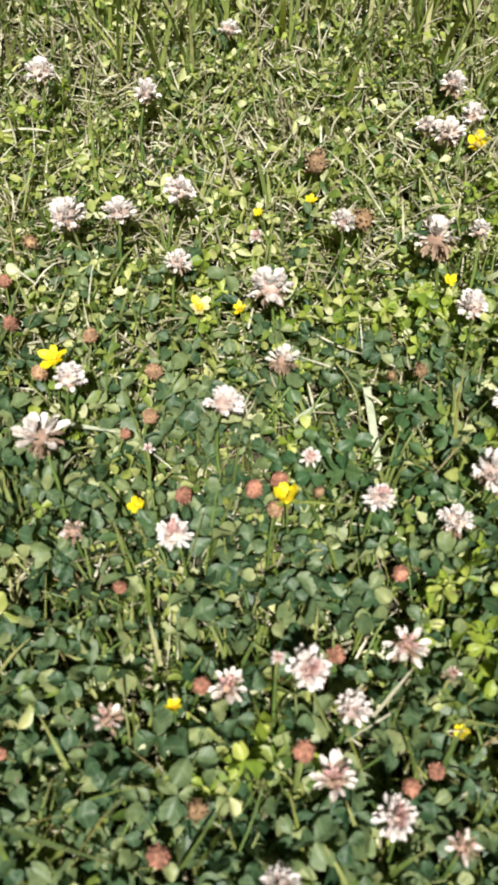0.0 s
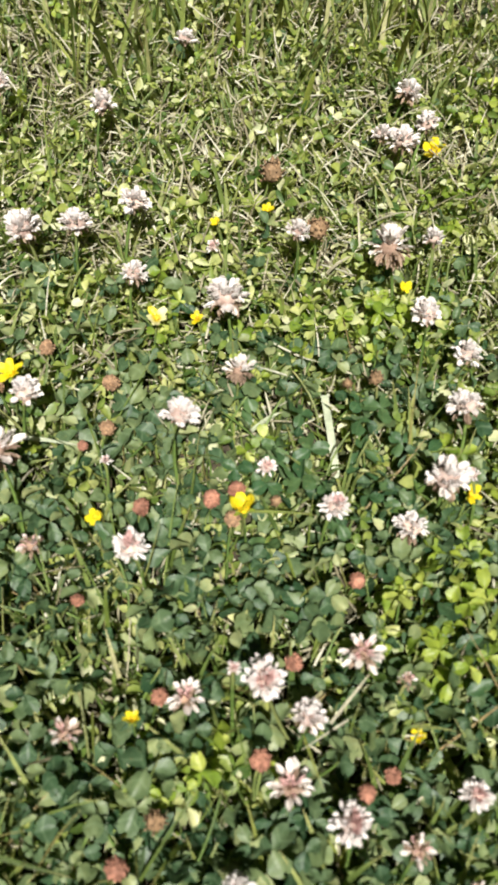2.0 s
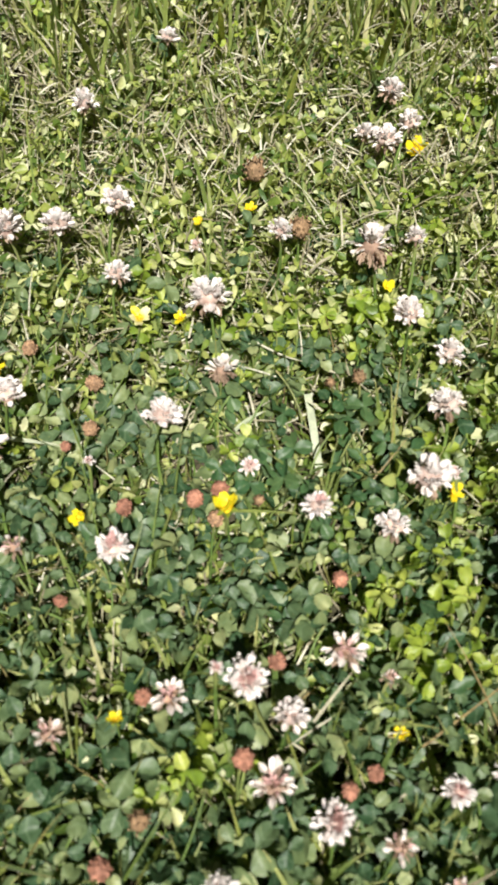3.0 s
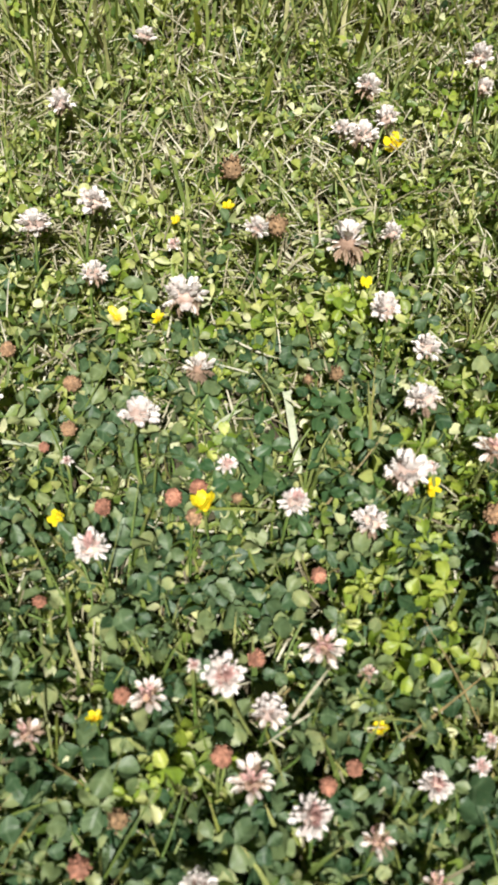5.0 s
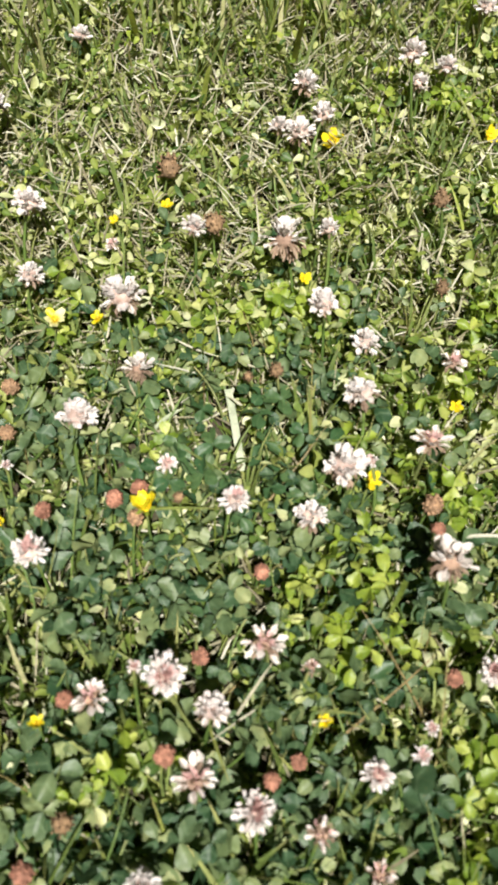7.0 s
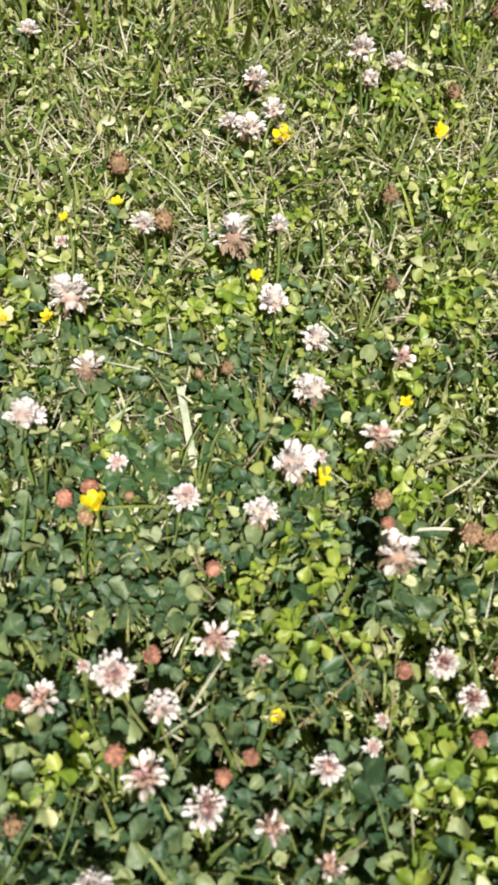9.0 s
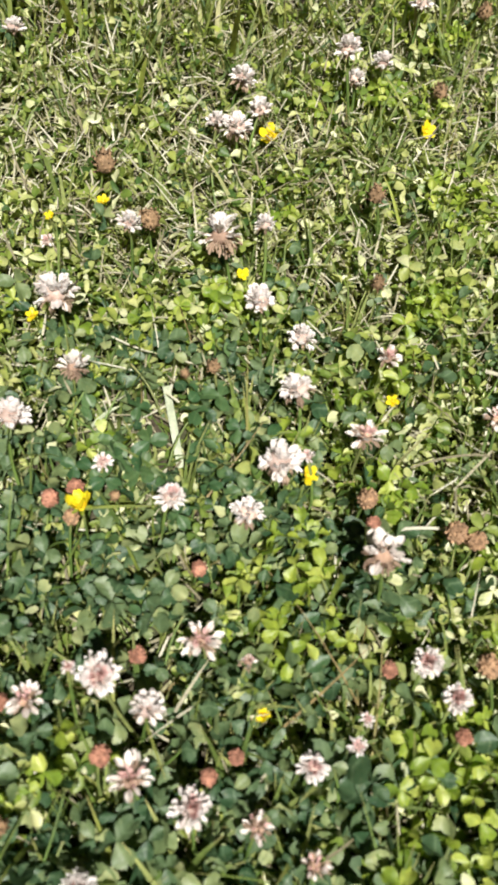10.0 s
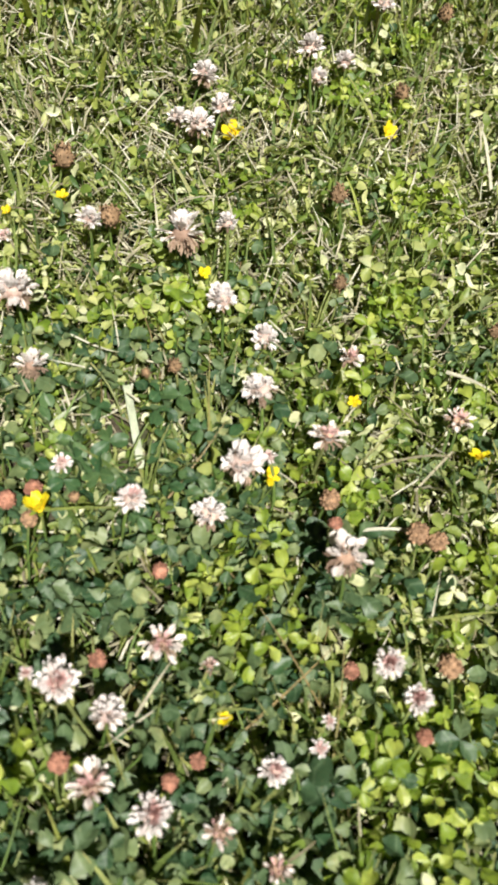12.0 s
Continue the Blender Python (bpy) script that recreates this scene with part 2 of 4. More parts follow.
def leaflet(length, width, fold=0.25, curl=0.12, notch=0.05, rows=6, cols=5, blunt=0.62, wave=0.04, phase=0.0):
    """One obovate leaflet along +y from its foot, folded along the midrib, curled down at its tip, with a wavy rim."""
    v, u = [], []
    for r in range(rows):
        s = 1 - (1 - r / (rows - 1)) ** 1.35
        grow = math.sin(0.5 * math.pi * min(1.0, (0.02 + s) / blunt)) ** 0.9
        half = 0.5 * width * (grow if s < blunt else max(0.34, math.sqrt(max(0.0, 1 - ((s - blunt) / (1 - blunt)) ** 2))))
        half *= 1 + 1.2 * wave * math.sin(7 * s + 3 * phase)
        for c in range(cols):
            k = 2 * c / (cols - 1) - 1
            y = length * (s + notch * (abs(k) - 0.55) * s ** 5)
            z = fold * abs(k) * half - curl * length * s * s + wave * length * abs(k) * math.sin(9 * s + 2.5 * k + phase)
            v.append((k * half, y, z))
            u.append((c / (cols - 1), s))
    return np.array(v), grid_quads(rows, cols), np.array(u)


def trefoil(size, spread=2.0, droop=0.2, seed=0, slim=(0.60, 0.98), **shape):
    """Three leaflets round one point."""
    rnd = random.Random(seed)
    out = []
    for k in (-1, 0, 1):
        lv, lq, lu = leaflet(size * rnd.uniform(0.9, 1.08), size * rnd.uniform(*slim), phase=rnd.uniform(0, 6.3), **shape)
        t = spin(-droop + rnd.uniform(-0.4, 0.4), rnd.uniform(-0.4, 0.4), k * spread + rnd.uniform(-0.15, 0.15))
        out.append((lv @ t.T + (0, 0, 0.0006), lq, lu))
    return out


def tube(points, radii, sides=6):
    """A tube along points."""
    pts = [Vector(p) for p in points]
    v, u = [], []
    for i, p in enumerate(pts):
        ahead = (pts[min(i + 1, len(pts) - 1)] - pts[max(i - 1, 0)]).normalized()
        one = ahead.orthogonal().normalized() if abs(ahead.z) < 0.9 else Vector((1, 0, 0)).cross(ahead).normalized()
        two = ahead.cross(one)
        for k in range(sides):
            w = 2 * math.pi * k / sides
            v.append(p + radii[i] * (math.cos(w) * one + math.sin(w) * two))
            u.append((k / sides, i / (len(pts) - 1)))
    return np.array(v), grid_quads(len(pts), sides, True), np.array(u)


def bowed(foot, head, bow, steps=7):
    """Points from foot to head, bowed sideways by the vector bow in the middle."""
    f, h, b = Vector(foot), Vector(head), Vector(bow)
    return [f.lerp(h, i / (steps - 1)) + b * (4 * (i / (steps - 1)) * (1 - i / (steps - 1))) for i in range(steps)]


def part(name, me, parent, label="", at=None):
    """Links a mesh as one object under a thing or a part."""
    ob = new(name, me)
    ob.parent = parent
    if at is not None:
        ob.matrix_basis = at
    if label:
        tagged(ob, label)
    return ob


# ---- ground ----
def ground_height(x, y):
    return 0.008 * (noise.noise((x * 7, y * 7, 0.3)) + 0.5 * noise.noise((x * 19, y * 19, 2.0)))


def ground():
    steps = 141
    line = [3.0 * math.sinh(7.2 * (2 * i / (steps - 1) - 1)) / math.sinh(7.2) * 130 for i in range(steps)]
    v = [(x + 0.1, y + 0.3, ground_height(x + 0.1, y + 0.3) if abs(x) < 3 and abs(y) < 3 else 0.0) for y in line for x in line]
    u = [(0.0, 0.0)] * len(v)
    tagged(new("ground", mesh("ground", v, grid_quads(steps, steps), u, [M_SOIL])), "dark crumbly lawn soil with moss patches", "ground", kind="structure")


ground()
RISE = 0.42     # the lawn lies on a bank: what grows upright leans by this much over its own height
HEADS = []      # place and size of every flower, so that leaves grow clear of them


# ---- flowers ----
def floret_shape(wide=0.3, bend=0.2, wings=0.16, fold=0.9, phase=0.0):
    """A clover floret along +z: a thin calyx tube, a blunt standard petal folded like a boat and two narrow wings inside it."""
    out = [tube([(0, 0, 0), (0, 0, 0.3), (0, 0.01, 0.6)], [0.04, 0.06, 0.07], 5)]
    stand = pose(0, 0, 0.38, 90, 0, 0)
    for x, turn, long, w, lift, shut in ((0.0, 0, 0.66, wide, bend, fold), (-0.05, -20, 0.52, wings, bend * 0.4, 0.5), (0.05, 20, 0.50, wings, bend * 0.4, 0.5)):
        v, q, u = leaflet(long, w, fold=shut, curl=lift, notch=0.06, rows=7, cols=5, blunt=0.66, wave=0.05, phase=phase + turn)
        m = stand @ pose(x, 0, 0.05 if turn else -0.03, 4 if not turn else -8, 0, turn)
        out.append((np.array([m @ Vector(p) for p in v]), q, u * (1, 0.62) + (0, 0.38)))
    return joined(out)


FLORET = {}
for kind_, m_, kw in (("white", M_WHITE, {"wide": 0.42, "wings": 0.2, "bend": -0.12}), ("sail", M_CREAM, {"wide": 0.46, "wings": 0.16, "bend": 0.06, "fold": 0.45}), ("rim", M_WHITE, {"wide": 0.27, "wings": 0.13, "bend": -0.06}), ("bud", M_PINK, {"wide": 0.20, "bend": -0.04, "wings": 0.12, "fold": 1.6}), ("cream", M_CREAM, {"wide": 0.32, "bend": 0.12, "wings": 0.14}),
                      ("tan", M_TAN, {"wide": 0.20, "bend": 0.30, "wings": 0.12, "fold": 1.4}), ("pink", M_PINK, {"wide": 0.26, "fold": 1.4})):
    FLORET[kind_] = [mesh("floret_" + kind_, *floret_shape(phase=2.1 * k, **kw), [m_]) for k in range(3)]


def ball(radius, rows=7, sides=8, squash=1.0):
    v, u = [], []
    for r in range(rows):
        w = math.pi * (0.02 + 0.96 * r / (rows - 1))
        for k in range(sides):
            p = 2 * math.pi * k / sides
            v.append((radius * math.sin(w) * math.cos(p), radius * math.sin(w) * math.sin(p), -radius * squash * math.cos(w)))
            u.append((k / sides, r / (rows - 1)))
    return np.array(v), grid_quads(rows, sides, True), np.array(u)


CORE = mesh("head_core", *ball(0.56, 7, 10, 0.9), [M_CORE])
CORE_DRY = mesh("dry_core", *ball(0.42, 7, 10, 0.9), [M_CORE_DRY])
STYLES = {
    # rings of florets: kind, how many, first and last angle from the top, length; then how far the head leans back, in degrees
    "fresh": ((("white", 36, 24, 122, 1.0), ("white", 10, 0, 26, 0.94), ("tan", 7, 128, 162, 0.80)), (-40, -12), "round white clover flower head on a green stem"),
    "ring": ((("rim", 46, 38, 116, 1.0), ("bud", 18, 0, 40, 0.94), ("tan", 4, 125, 160, 0.75)), (-22, 6), "white clover flower head with a pink centre"),
    "half": ((("white", 27, 18, 108, 1.02), ("white", 7, 0, 22, 0.95), ("cream", 8, 90, 124, 0.98), ("tan", 12, 122, 166, 0.98)), (-42, -18), "white clover flower head browning underneath"),
    "spent": ((("cream", 15, 46, 106, 1.08), ("pink", 11, 0, 48, 0.76), ("tan", 7, 20, 70, 0.78), ("tan", 11, 104, 165, 0.9)), (-32, 0), "spent clover flower head with loose petals round a brown centre"),
    "tousled": ((("sail", 13, 16, 96, 1.2), ("white", 5, 10, 70, 1.0), ("tan", 26, 100, 168, 0.92)), (-50, -28), "spent clover flower head with spread petals over withered ones"),
    "wilted": ((("cream", 7, 40, 110, 1.0), ("tan", 18, 10, 165, 0.9), ("pink", 6, 10, 60, 0.8)), (-40, -5), "wilted clover flower head with drooping brown florets"),
    "small": ((("rim", 22, 44, 108, 1.0), ("pink", 13, 0, 48, 0.9)), (-28, 0), "small pale pink clover flower bud head"),
}


def stem_for(root, head, rnd, thick, foot_at=None, lean=0.2):
    """A bowed stem from the ground up to the head; returns the foot."""
    x, y, z = head
    foot = Vector((x + rnd.uniform(-lean, lean) * z, y - (RISE + rnd.uniform(-lean, lean)) * z, 0))
    if foot_at:
        foot = Vector((*foot_at, 0))
        for i in range(4, 10):
            p = foot.lerp(Vector(head), i / 10)
            HEADS.append((p.x, p.y, p.z + 0.003, 0.003))
    foot.z = ground_height(foot.x, foot.y) - 0.002
    root.location = foot
    top = Vector(head) - foot
    pts = bowed((0, 0, 0), top, (rnd.uniform(-0.1, 0.1) * z, rnd.uniform(-0.1, 0.1) * z, 0))
    part("stem", mesh("stem", *tube(pts, [thick * (1.15 - 0.3 * i / 6) for i in range(7)]), [M_STEM]), root)
    return foot


def clover_flower(x, y, z, wide, style, foot_at=None):
    rnd = random.Random(int(x * 1e5) * 7 + int(y * 1e5))
    rings, lean, text = STYLES[style]
    root = tagged(new("clover_flower"), text, "clover flower", "clover flowers in the lawn")
    HEADS.append((x, y, z, wide))
    foot = stem_for(root, (x, y, z), rnd, 0.0011, foot_at)
    half = wide * 0.53
    tilt = pose(0, 0, 0, rnd.uniform(*lean), 0, 0) @ pose(0, 0, 0, 0, rnd.uniform(-20, 20), 0) @ pose(0, 0, 0, 0, 0, rnd.uniform(0, 360))
    squash = Matrix.Diagonal((rnd.uniform(0.94, 1.08), rnd.uniform(0.94, 1.08), rnd.uniform(0.84, 1.0), 1))
    head = part("flower_head", CORE_DRY if style in ("spent", "wilted", "tousled") else CORE, root, at=Matrix.Translation(Vector((x, y, z)) - foot) @ tilt @ squash @ Matrix.Scale(half, 4))
    turn, spread, bare = 0.0, rnd.uniform(0, 6.3), rnd.uniform(0, 6.3)
    for kind_, count, first, last, long in rings:
        for i in range(count):
            turn += 2.39996
            f = (i + 0.5) / count
            ca, cb = math.cos(radians(first)), math.cos(radians(last))
            polar = math.acos(ca + (cb - ca) * f) + rnd.uniform(-0.22, 0.22)
            # florets gather in loose tufts round the head, the upper ones bent upwards
            way = turn + (0.45 if style == "spent" else 0.22) * math.sin(4 * turn + spread) + rnd.uniform(-0.25, 0.25)
            aim = polar * (0.84 if polar < 1.6 else 0.96)
            size = long * rnd.uniform(0.84, 1.08) * (1 - 0.10 * math.cos(way - bare))
            m = Matrix.Rotation(way, 4, "Z") @ Matrix.Rotation(-polar, 4, "X") @ Matrix.Translation((0, 0, 0.12)) @ Matrix.Rotation(polar - aim + rnd.uniform(-0.15, 0.15), 4, "X") @ Matrix.Rotation(rnd.uniform(-0.5, 0.5), 4, "Z")
            size *= 0.9
            part("floret", FLORET[kind_][i % 3], head, at=m @ Matrix.Diagonal((size * rnd.uniform(0.8, 1.2), size, size, 1)))


def husk_shape(seed, droop, slim=1.0):
    """One dry calyx along +z: a short swollen tube with a ragged mouth."""
    rnd = random.Random(seed)
    pts = [(0, 0, 0), (0, 0, 0.3), (0, -0.3 * droop, 0.62), (0, -0.7 * droop, 0.86), (0.02, -0.85 * droop, 0.92)]
    v, q, u = tube(pts, [slim * r for r in (0.12, 0.18, 0.175, 0.12, 0.02)], 5)
    return v + np.array([[rnd.uniform(-0.025, 0.025) for _ in range(3)] for _ in v]), q, u


HUSK = {("red", k): mesh("red_husk", *husk_shape(k, 0.1, 1.3), [M_RED]) for k in range(3)}
HUSK.update({("rust", k): mesh("rust_husk", *husk_shape(9 + k, 0.45, 1.3), [M_RUST]) for k in range(3)})
HUSK.update({("brown", k): mesh("brown_husk", *husk_shape(5 + k, 0.75, 0.95), [M_BROWN]) for k in range(3)})
DRY_CORE = {"red": mesh("dry_core", *ball(0.92, 9, 12, 1.0), [M_RED]), "brown": mesh("dry_core", *ball(0.84, 9, 12, 1.0), [M_BROWN]), "rust": mesh("dry_core", *ball(0.92, 9, 12, 1.0), [M_RUST])}


def seed_head(x, y, z, wide, style, foot_at=None):
    rnd = random.Random(int(x * 1e5) * 5 + int(y * 1e5))
    text = {"red": "dry russet red clover seed head on a thin stem", "rust": "dry orange-brown clover seed head on a thin stem", "brown": "withered brown clover seed head with drooping husks"}[style]
    root = tagged(new("clover_seed_head"), text, "seed head", "clover seed heads in the lawn")
    HEADS.append((x, y, z, wide))
    foot = stem_for(root, (x, y, z), rnd, 0.0009, foot_at)
    at = Matrix.Translation(Vector((x, y, z)) - foot) @ pose(0, 0, 0, rnd.uniform(-20, 20), rnd.uniform(-20, 20), rnd.uniform(0, 360))
    stretch = Matrix.Diagonal((rnd.uniform(0.9, 1.05), rnd.uniform(0.9, 1.05), rnd.uniform(0.95, 1.15), 1))
    head = part("dry_head", DRY_CORE[style], root, at=at @ stretch @ Matrix.Scale(wide * (0.44 if style == "red" else 0.43), 4))
    count = 42 if style == "brown" else 56
    for i in range(count):
        polar = math.acos(1 - 1.86 * (i + 0.5) / count) + rnd.uniform(-0.12, 0.12)
        m = Matrix.Rotation(i * 2.39996 + rnd.uniform(-0.2, 0.2), 4, "Z") @ Matrix.Rotation(-polar, 4, "X")
        long = rnd.uniform(0.75, 1.12) if style == "brown" else rnd.uniform(0.86, 1.04)
        part("husk", HUSK[style, rnd.randrange(3)], head, at=m @ Matrix.Translation((0, 0, 0.14)) @ Matrix.Rotation(rnd.uniform(-0.4, 0.4), 4, "Z") @ Matrix.Scale(long, 4))


def petal_shape(cup):
    v, q, u = leaflet(1.0, 0.66, fold=0.2, curl=-cup, notch=0.05, rows=7, cols=5, blunt=0.62, wave=0.06)
    return v, q, u


PETAL = [mesh("buttercup_petal", *petal_shape(c), [M_YELLOW]) for c in (0.18, 0.32)]
FADED = [mesh("buttercup_petal", *petal_shape(c), [m_]) for c, m_ in ((0.05, M_LEMON), (0.15, M_YELLOW))]
STAMENS = mesh("stamens", *joined([ball(0.2, 5, 8, 0.8)] + [
    tube([(0, 0, 0), (0.3 * math.cos(i * 2.4), 0.3 * math.sin(i * 2.4), 0.22 + 0.1 * (i % 3)), (0.34 * math.cos(i * 2.4), 0.34 * math.sin(i * 2.4), 0.27 + 0.1 * (i % 3))],
         [0.02, 0.03, 0.05], 4) for i in range(22)]), [M_STAMEN])
SEPAL = mesh("sepal", *leaflet(0.55, 0.24, curl=0.2), [M_LIME_ALL])


def buttercup(x, y, z, wide, style):
    rnd = random.Random(int(x * 1e5) * 3 + int(y * 1e5))
    faded = style == "faded"
    text = "half-faded pale yellow buttercup with wide open petals" if faded else "glossy yellow buttercup with five petals on a thin stem"
    root = tagged(new("buttercup"), text, "buttercup", "buttercups in the lawn")
    HEADS.append((x, y, z, wide))
    foot = stem_for(root, (x, y, z - 0.002), rnd, 0.0007)
    open_to = rnd.uniform(18, 34) if style == "open" else rnd.uniform(12, 40)
    tilt = pose(0, 0, 0, rnd.uniform(0, 28) if style == "open" else rnd.uniform(-42, -8), rnd.uniform(-22, 22), rnd.uniform(-40, 40))
    at = Matrix.Translation(Vector((x, y, z)) - foot) @ tilt
    reach = wide * (0.54 if style == "open" else 0.6)
    for i in range(5):
        m = pose(0, 0, 0, 0, 0, 72 * i + rnd.uniform(-9, 9)) @ pose(0, 0, 0, open_to + rnd.uniform(-10, 10), rnd.uniform(-8, 8), 0)
        part("petal", FADED[0 if i != 1 else 1] if faded else PETAL[i % 2], root, at=at @ m @ Matrix.Scale(reach * rnd.uniform(0.9, 1.08), 4))
        part("sepal", SEPAL, root, at=at @ pose(0, 0, -0.001, 0, 0, 72 * i + 36) @ pose(0, 0, 0, open_to - 14, 0, 0) @ Matrix.Scale(reach, 4))
    tagged(part("stamens", STAMENS, root, at=at @ Matrix.Scale(reach * 0.8, 4)), kind="stuff")


clover_flower(-0.0148, 0.5361, 0.043, 0.0151, "fresh")
clover_flower(-0.1425, 0.4688, 0.060, 0.0194, "fresh")
clover_flower(-0.0688, 0.4491, 0.060, 0.0176, "fresh", (-0.0708, 0.4183))
clover_flower(0.1471, 0.4812, 0.041, 0.0186, "half")
clover_flower(0.1232, 0.4354, 0.045, 0.0155, "fresh")
clover_flower(0.1355, 0.4236, 0.050, 0.0206, "half")
clover_flower(0.1538, 0.4396, 0.050, 0.0170, "fresh")
clover_flower(-0.0423, 0.3568, 0.066, 0.0182, "fresh")
clover_flower(-0.1118, 0.3409, 0.060, 0.0216, "fresh")
clover_flower(-0.0790, 0.3445, 0.060, 0.0203, "fresh")
clover_flower(0.0576, 0.3331, 0.065, 0.0151, "fresh")
clover_flower(0.1412, 0.3293, 0.062, 0.0131, "fresh")
clover_flower(0.0051, 0.3427, 0.040, 0.0101, "small")
clover_flower(-0.0427, 0.3101, 0.055, 0.0164, "half")
clover_flower(0.0128, 0.2845, 0.065, 0.0242, "half")
clover_flower(0.1322, 0.2776, 0.056, 0.0179, "fresh")
clover_flower(0.0198, 0.2432, 0.050, 0.0162, "tousled")
clover_flower(-0.0978, 0.2233, 0.063, 0.0173, "fresh")
clover_flower(-0.0127, 0.2071, 0.065, 0.0200, "fresh", (-0.0101, 0.1684))
clover_flower(0.0335, 0.1814, 0.052, 0.0115, "small")
clover_flower(0.0684, 0.1557, 0.058, 0.0158, "ring")
clover_flower(-0.0372, 0.1347, 0.059, 0.0182, "ring", (-0.0377, 0.1166))
clover_flower(0.1089, 0.1464, 0.049, 0.0177, "half")
clover_flower(0.0273, 0.0666, 0.070, 0.0185, "ring", (0.0598, 0.0191))
clover_flower(0.0771, 0.0817, 0.050, 0.0192, "spent")
clover_flower(0.0483, 0.0517, 0.055, 0.0162, "half")
clover_flower(0.0390, 0.0212, 0.052, 0.0193, "spent")
clover_flower(0.0653, 0.0069, 0.055, 0.0178, "ring", (0.0675, -0.0206))
clover_flower(-0.0090, 0.0634, 0.045, 0.0174, "spent")
clover_flower(0.0942, -0.0055, 0.050, 0.0143, "wilted")
clover_flower(0.0136, -0.0187, 0.055, 0.0148, "half")
clover_flower(-0.0653, 0.0473, 0.050, 0.0158, "wilted")
clover_flower(0.1000, 0.0696, 0.040, 0.0105, "wilted")
clover_flower(-0.0906, 0.1415, 0.045, 0.0142, "wilted")
clover_flower(-0.0556, 0.1921, 0.040, 0.0069, "small")
clover_flower(0.1115, 0.3175, 0.067, 0.0269, "tousled")
clover_flower(-0.1095, 0.1867, 0.065, 0.0255, "tousled")
clover_flower(0.0137, 0.0726, 0.066, 0.0073, "small")
clover_flower(0.2168, 0.4677, 0.075, 0.0179, "fresh", (0.2315, 0.4509))
clover_flower(0.2262, 0.4669, 0.050, 0.0146, "fresh")
clover_flower(0.2487, 0.4787, 0.054, 0.0155, "fresh")
clover_flower(0.2881, 0.5331, 0.060, 0.0170, "fresh")
clover_flower(0.1555, 0.2563, 0.045, 0.0170, "fresh")
clover_flower(0.1451, 0.2129, 0.060, 0.0196, "half")
clover_flower(0.2059, 0.2383, 0.044, 0.0150, "spent")
clover_flower(0.1768, 0.1789, 0.063, 0.0185, "spent", (0.1750, 0.1698))
clover_flower(0.2607, 0.1887, 0.050, 0.0172, "spent")
clover_flower(0.1275, 0.1682, 0.063, 0.0222, "half")
clover_flower(0.1459, 0.1756, 0.050, 0.0094, "small")
clover_flower(0.1705, 0.1088, 0.074, 0.0219, "tousled")
clover_flower(0.1870, 0.0576, 0.057, 0.0145, "ring")
clover_flower(0.1984, 0.0392, 0.054, 0.0150, "ring")
clover_flower(0.1483, 0.0236, 0.044, 0.0093, "small")
clover_flower(0.1228, 0.0169, 0.052, 0.0142, "ring")
clover_flower(0.1557, 0.0356, 0.040, 0.0073, "small")
clover_flower(0.1179, -0.0239, 0.050, 0.0141, "wilted")
seed_head(-0.1503, 0.3060, 0.042, 0.0098, "red")
seed_head(-0.1426, 0.2746, 0.042, 0.0115, "red")
seed_head(-0.1379, 0.3362, 0.042, 0.0115, "brown")
seed_head(-0.0938, 0.2658, 0.042, 0.0108, "rust")
seed_head(-0.1211, 0.2403, 0.042, 0.0112, "rust")
seed_head(-0.0545, 0.2411, 0.042, 0.0112, "rust")
seed_head(-0.0552, 0.2114, 0.042, 0.0109, "rust")
seed_head(-0.0685, 0.2006, 0.042, 0.0070, "red")
seed_head(-0.0346, 0.1632, 0.042, 0.0116, "red")
seed_head(0.0035, 0.1680, 0.040, 0.0123, "red")
seed_head(0.0174, 0.1734, 0.040, 0.0111, "red")
seed_head(0.0147, 0.1559, 0.040, 0.0103, "rust", (0.0111, 0.1150))
seed_head(0.0386, 0.1652, 0.042, 0.0073, "brown")
seed_head(0.0805, 0.1227, 0.033, 0.0101, "red")
seed_head(0.0449, 0.0813, 0.030, 0.0109, "red")
seed_head(-0.0222, 0.0641, 0.042, 0.0104, "red")
seed_head(-0.0653, 0.1127, 0.042, 0.0081, "red")
seed_head(0.0256, 0.0335, 0.053, 0.0118, "red", (0.0306, 0.0063))
seed_head(0.0746, 0.0185, 0.045, 0.0103, "red")
seed_head(0.0895, 0.0265, 0.032, 0.0097, "red")
seed_head(-0.0392, -0.0089, 0.046, 0.0119, "red")
seed_head(0.1007, 0.2417, 0.042, 0.0099, "brown")
seed_head(0.0834, 0.2386, 0.042, 0.0072, "brown")
seed_head(0.0450, 0.3958, 0.050, 0.0171, "brown")
seed_head(0.0706, 0.3389, 0.060, 0.0167, "brown")
seed_head(-0.0226, 0.0092, 0.042, 0.0113, "brown")
seed_head(-0.1155, 0.0332, 0.042, 0.0079, "red")
seed_head(0.2180, 0.3519, 0.058, 0.0139, "brown")
seed_head(0.2912, 0.4604, 0.042, 0.0142, "brown")
seed_head(0.2117, 0.2945, 0.042, 0.0108, "brown")
seed_head(0.1750, 0.1472, 0.051, 0.0129, "rust")
seed_head(0.1769, 0.1351, 0.045, 0.0092, "red")
seed_head(0.2200, 0.1235, 0.050, 0.0141, "rust")
seed_head(0.2290, 0.1171, 0.052, 0.0128, "rust")
seed_head(0.1721, 0.0583, 0.038, 0.0110, "red")
seed_head(0.2162, 0.0515, 0.060, 0.0140, "rust")
seed_head(0.1996, 0.0213, 0.048, 0.0105, "red")
seed_head(0.3050, 0.2520, 0.042, 0.0100, "brown")
